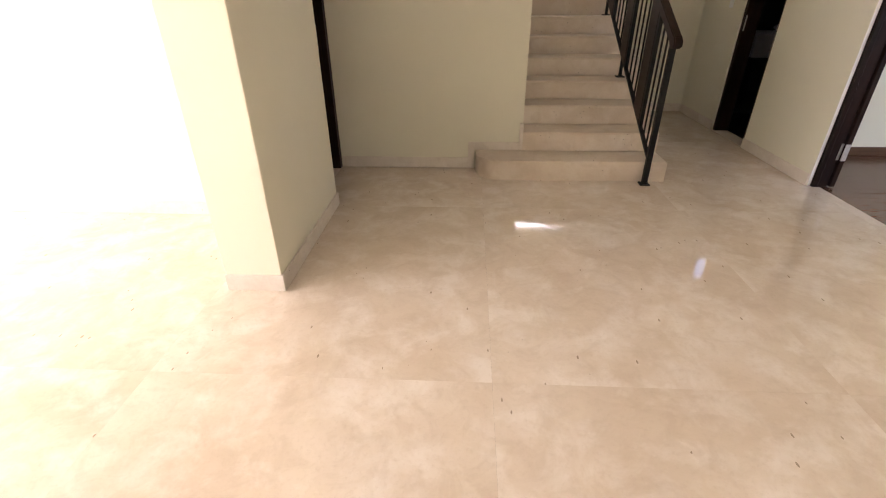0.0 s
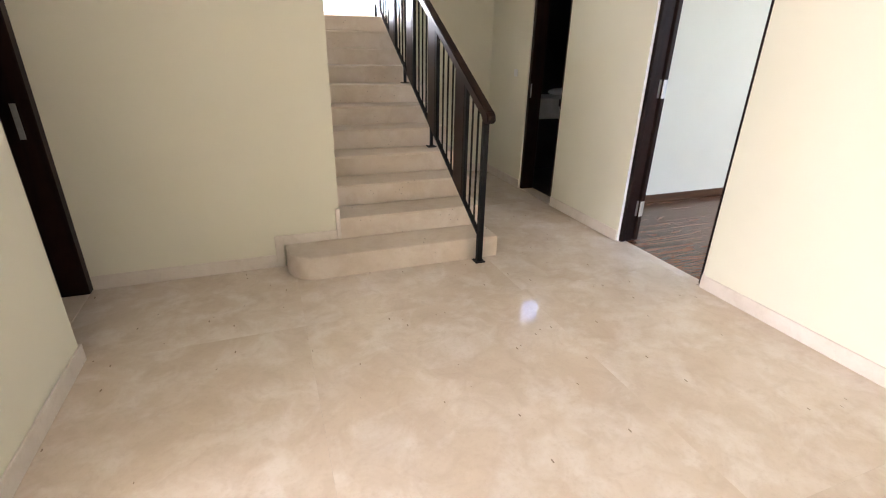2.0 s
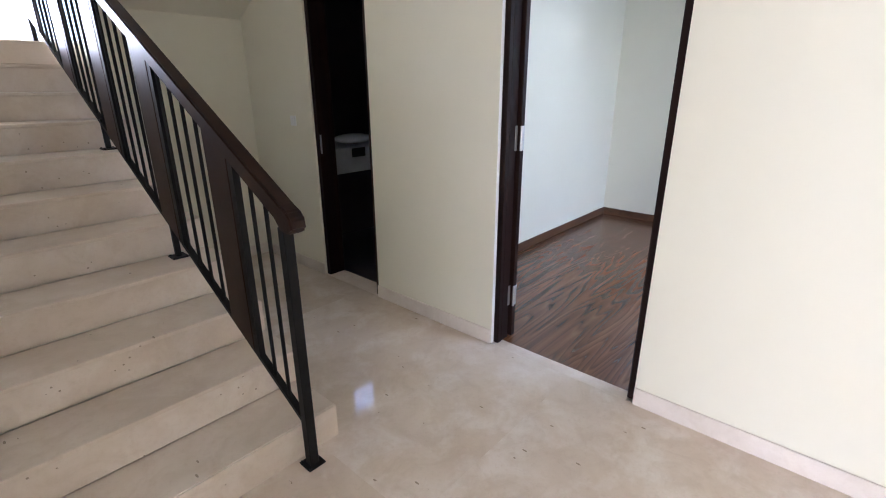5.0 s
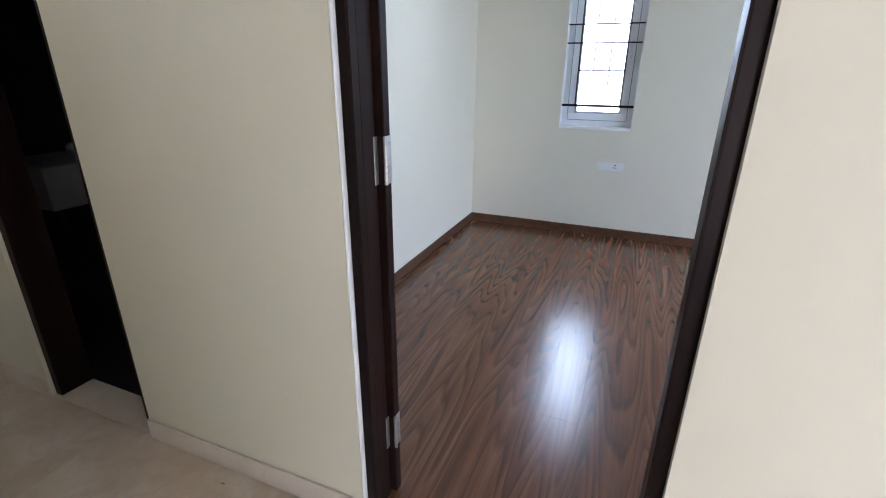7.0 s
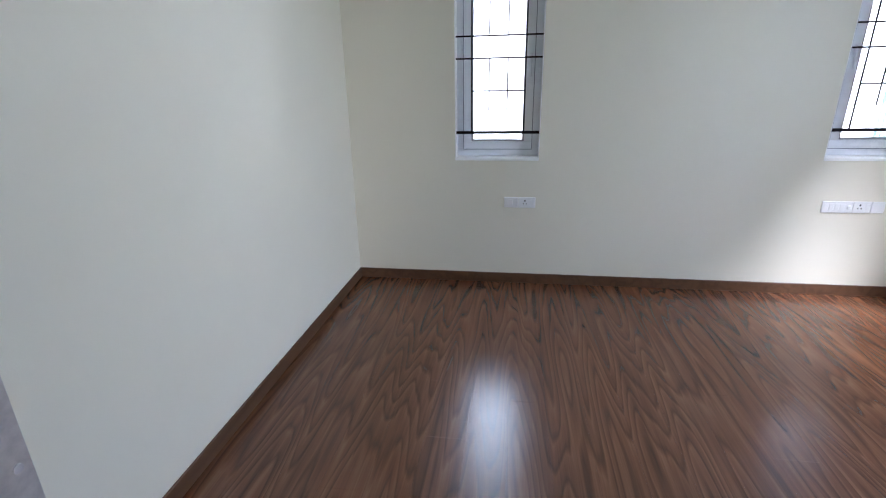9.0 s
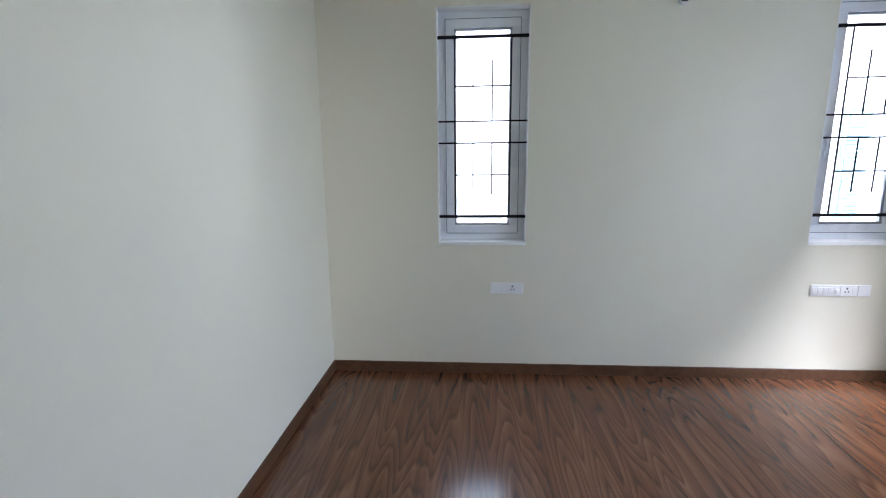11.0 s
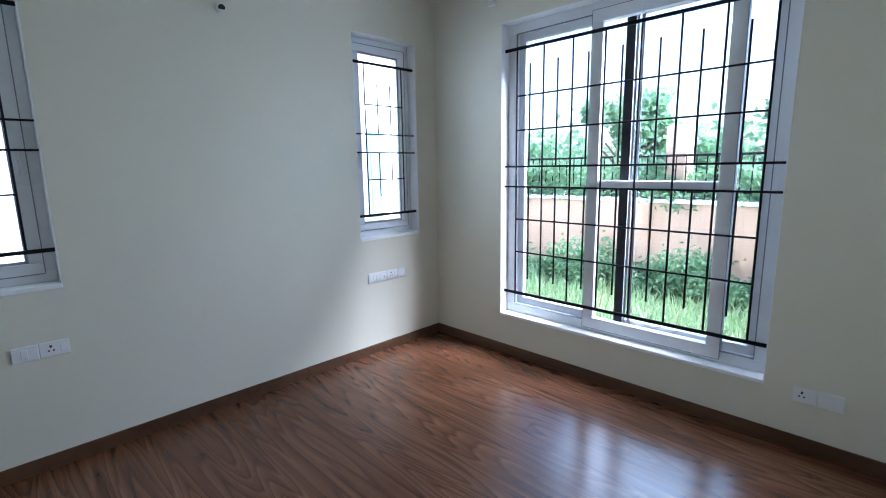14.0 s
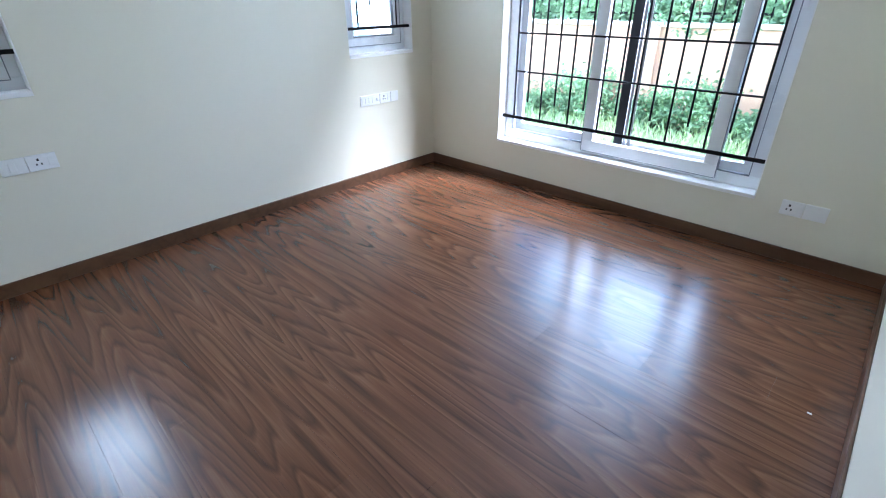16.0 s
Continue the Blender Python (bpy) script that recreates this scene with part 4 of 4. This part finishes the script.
def tree(x, y, h, s):
    t = thing("tree", "broad leafy green tree beyond the wall", "tree", (x, y, GZ), "garden trees")
    bm = bmesh.new()
    bmesh.ops.create_cone(bm, cap_ends=True, segments=10, radius1=0.16 * s, radius2=0.07 * s, depth=h * 0.6, matrix=Matrix.Translation((0, 0, h * 0.3)))
    for i in range(6):
        a = i * 1.1
        rod(bm, (0, 0, h * (0.35 + 0.04 * i)), (s * math.cos(a), s * math.sin(a), h * (0.6 + 0.05 * i)), 0.035, 6)
    tr = new("trunk", mesh_of("trunk", bm, BARK))
    tr.parent = t
    bm2 = leaf_mesh("crown", LEAF, 4200, (s, s), h * 0.55, 0.24)
    cr = new("crown", bm2)
    cr.parent = t
    cr.location = (0, 0, h * 0.42)


tree(5.9, -13.5, 5.6, 0.8)
tree(10.2, -11.5, 3.9, 1.0)
tree(4.0, -11.5, 3.5, 0.8)

house = thing("neighbour_house", "white rendered neighbouring house with teal shutters", "house", (9.6, 2, GZ))
part("wall", boxes((9.6, 15, -2.2, 9, GZ, 6.2)), HOUSE, house)
part("roof", boxes((9.3, 15.3, -2.5, 9.3, 6.201, 6.4), bevel=0.02), HOUSE, house)
sh = part("window", boxes((9.55, 9.599, -0.96, -0.66, 0.9, 2.25)), SHUTTER, house, "teal louvred shutter")
for i in range(26):
    z = 0.94 + i * 0.05
    part("slat", boxes((9.53, 9.552, -0.93, -0.69, z, z + 0.032)), SHUTTER, sh)
# ---- floor pieces ----


def slab_mesh(w, d, t, gap, bev, material, name):
    bm = bmesh.new()
    box(bm, gap / 2, w - gap / 2, gap / 2, d - gap / 2, -t, 0, bevel=bev)
    return mesh_of(name, bm, material)


SD = 1.84
XS = [-6.5, -5.6, -4.1, -2.6, -1.05, 0.465, 1.935, WX0]
YS = [-2.0 + SD * i for i in range(5)] + [FARY]
slabs = {}
for i, (a, b) in enumerate(zip(XS, XS[1:])):
    for j, (c, d) in enumerate(zip(YS, YS[1:])):
        key = (round(b - a, 3), round(d - c, 3))
        if key not in slabs:
            slabs[key] = slab_mesh(*key, 0.0115, 0.0004, 0.0, MARBLE, "slab")
        ob = new("slab", slabs[key])
        ob.parent = FLOOR
        ob.location = (a, c, 0)
PW, PL = 0.193, 1.215
planks = {}
r = 0
y = RY0
while y < RY1 - 0.01:
    w = min(PW, RY1 - y)
    x = WX1 + 0.003
    first = PL * ((r * 0.37) % 1.0)
    ln = first if first > 0.25 else PL
    while x < RX - 0.002:
        ln = min(ln, RX - x)
        key = (round(ln, 3), round(w, 3))
        if key not in planks:
            planks[key] = slab_mesh(*key, 0.011, 0.0004, 0.0003, PLANK, "plank")
        ob = new("plank", planks[key])
        ob.parent = ROOM_FLOOR
        ob.location = (x, y, 0)
        x += ln
        ln = PL
    y += w
    r += 1
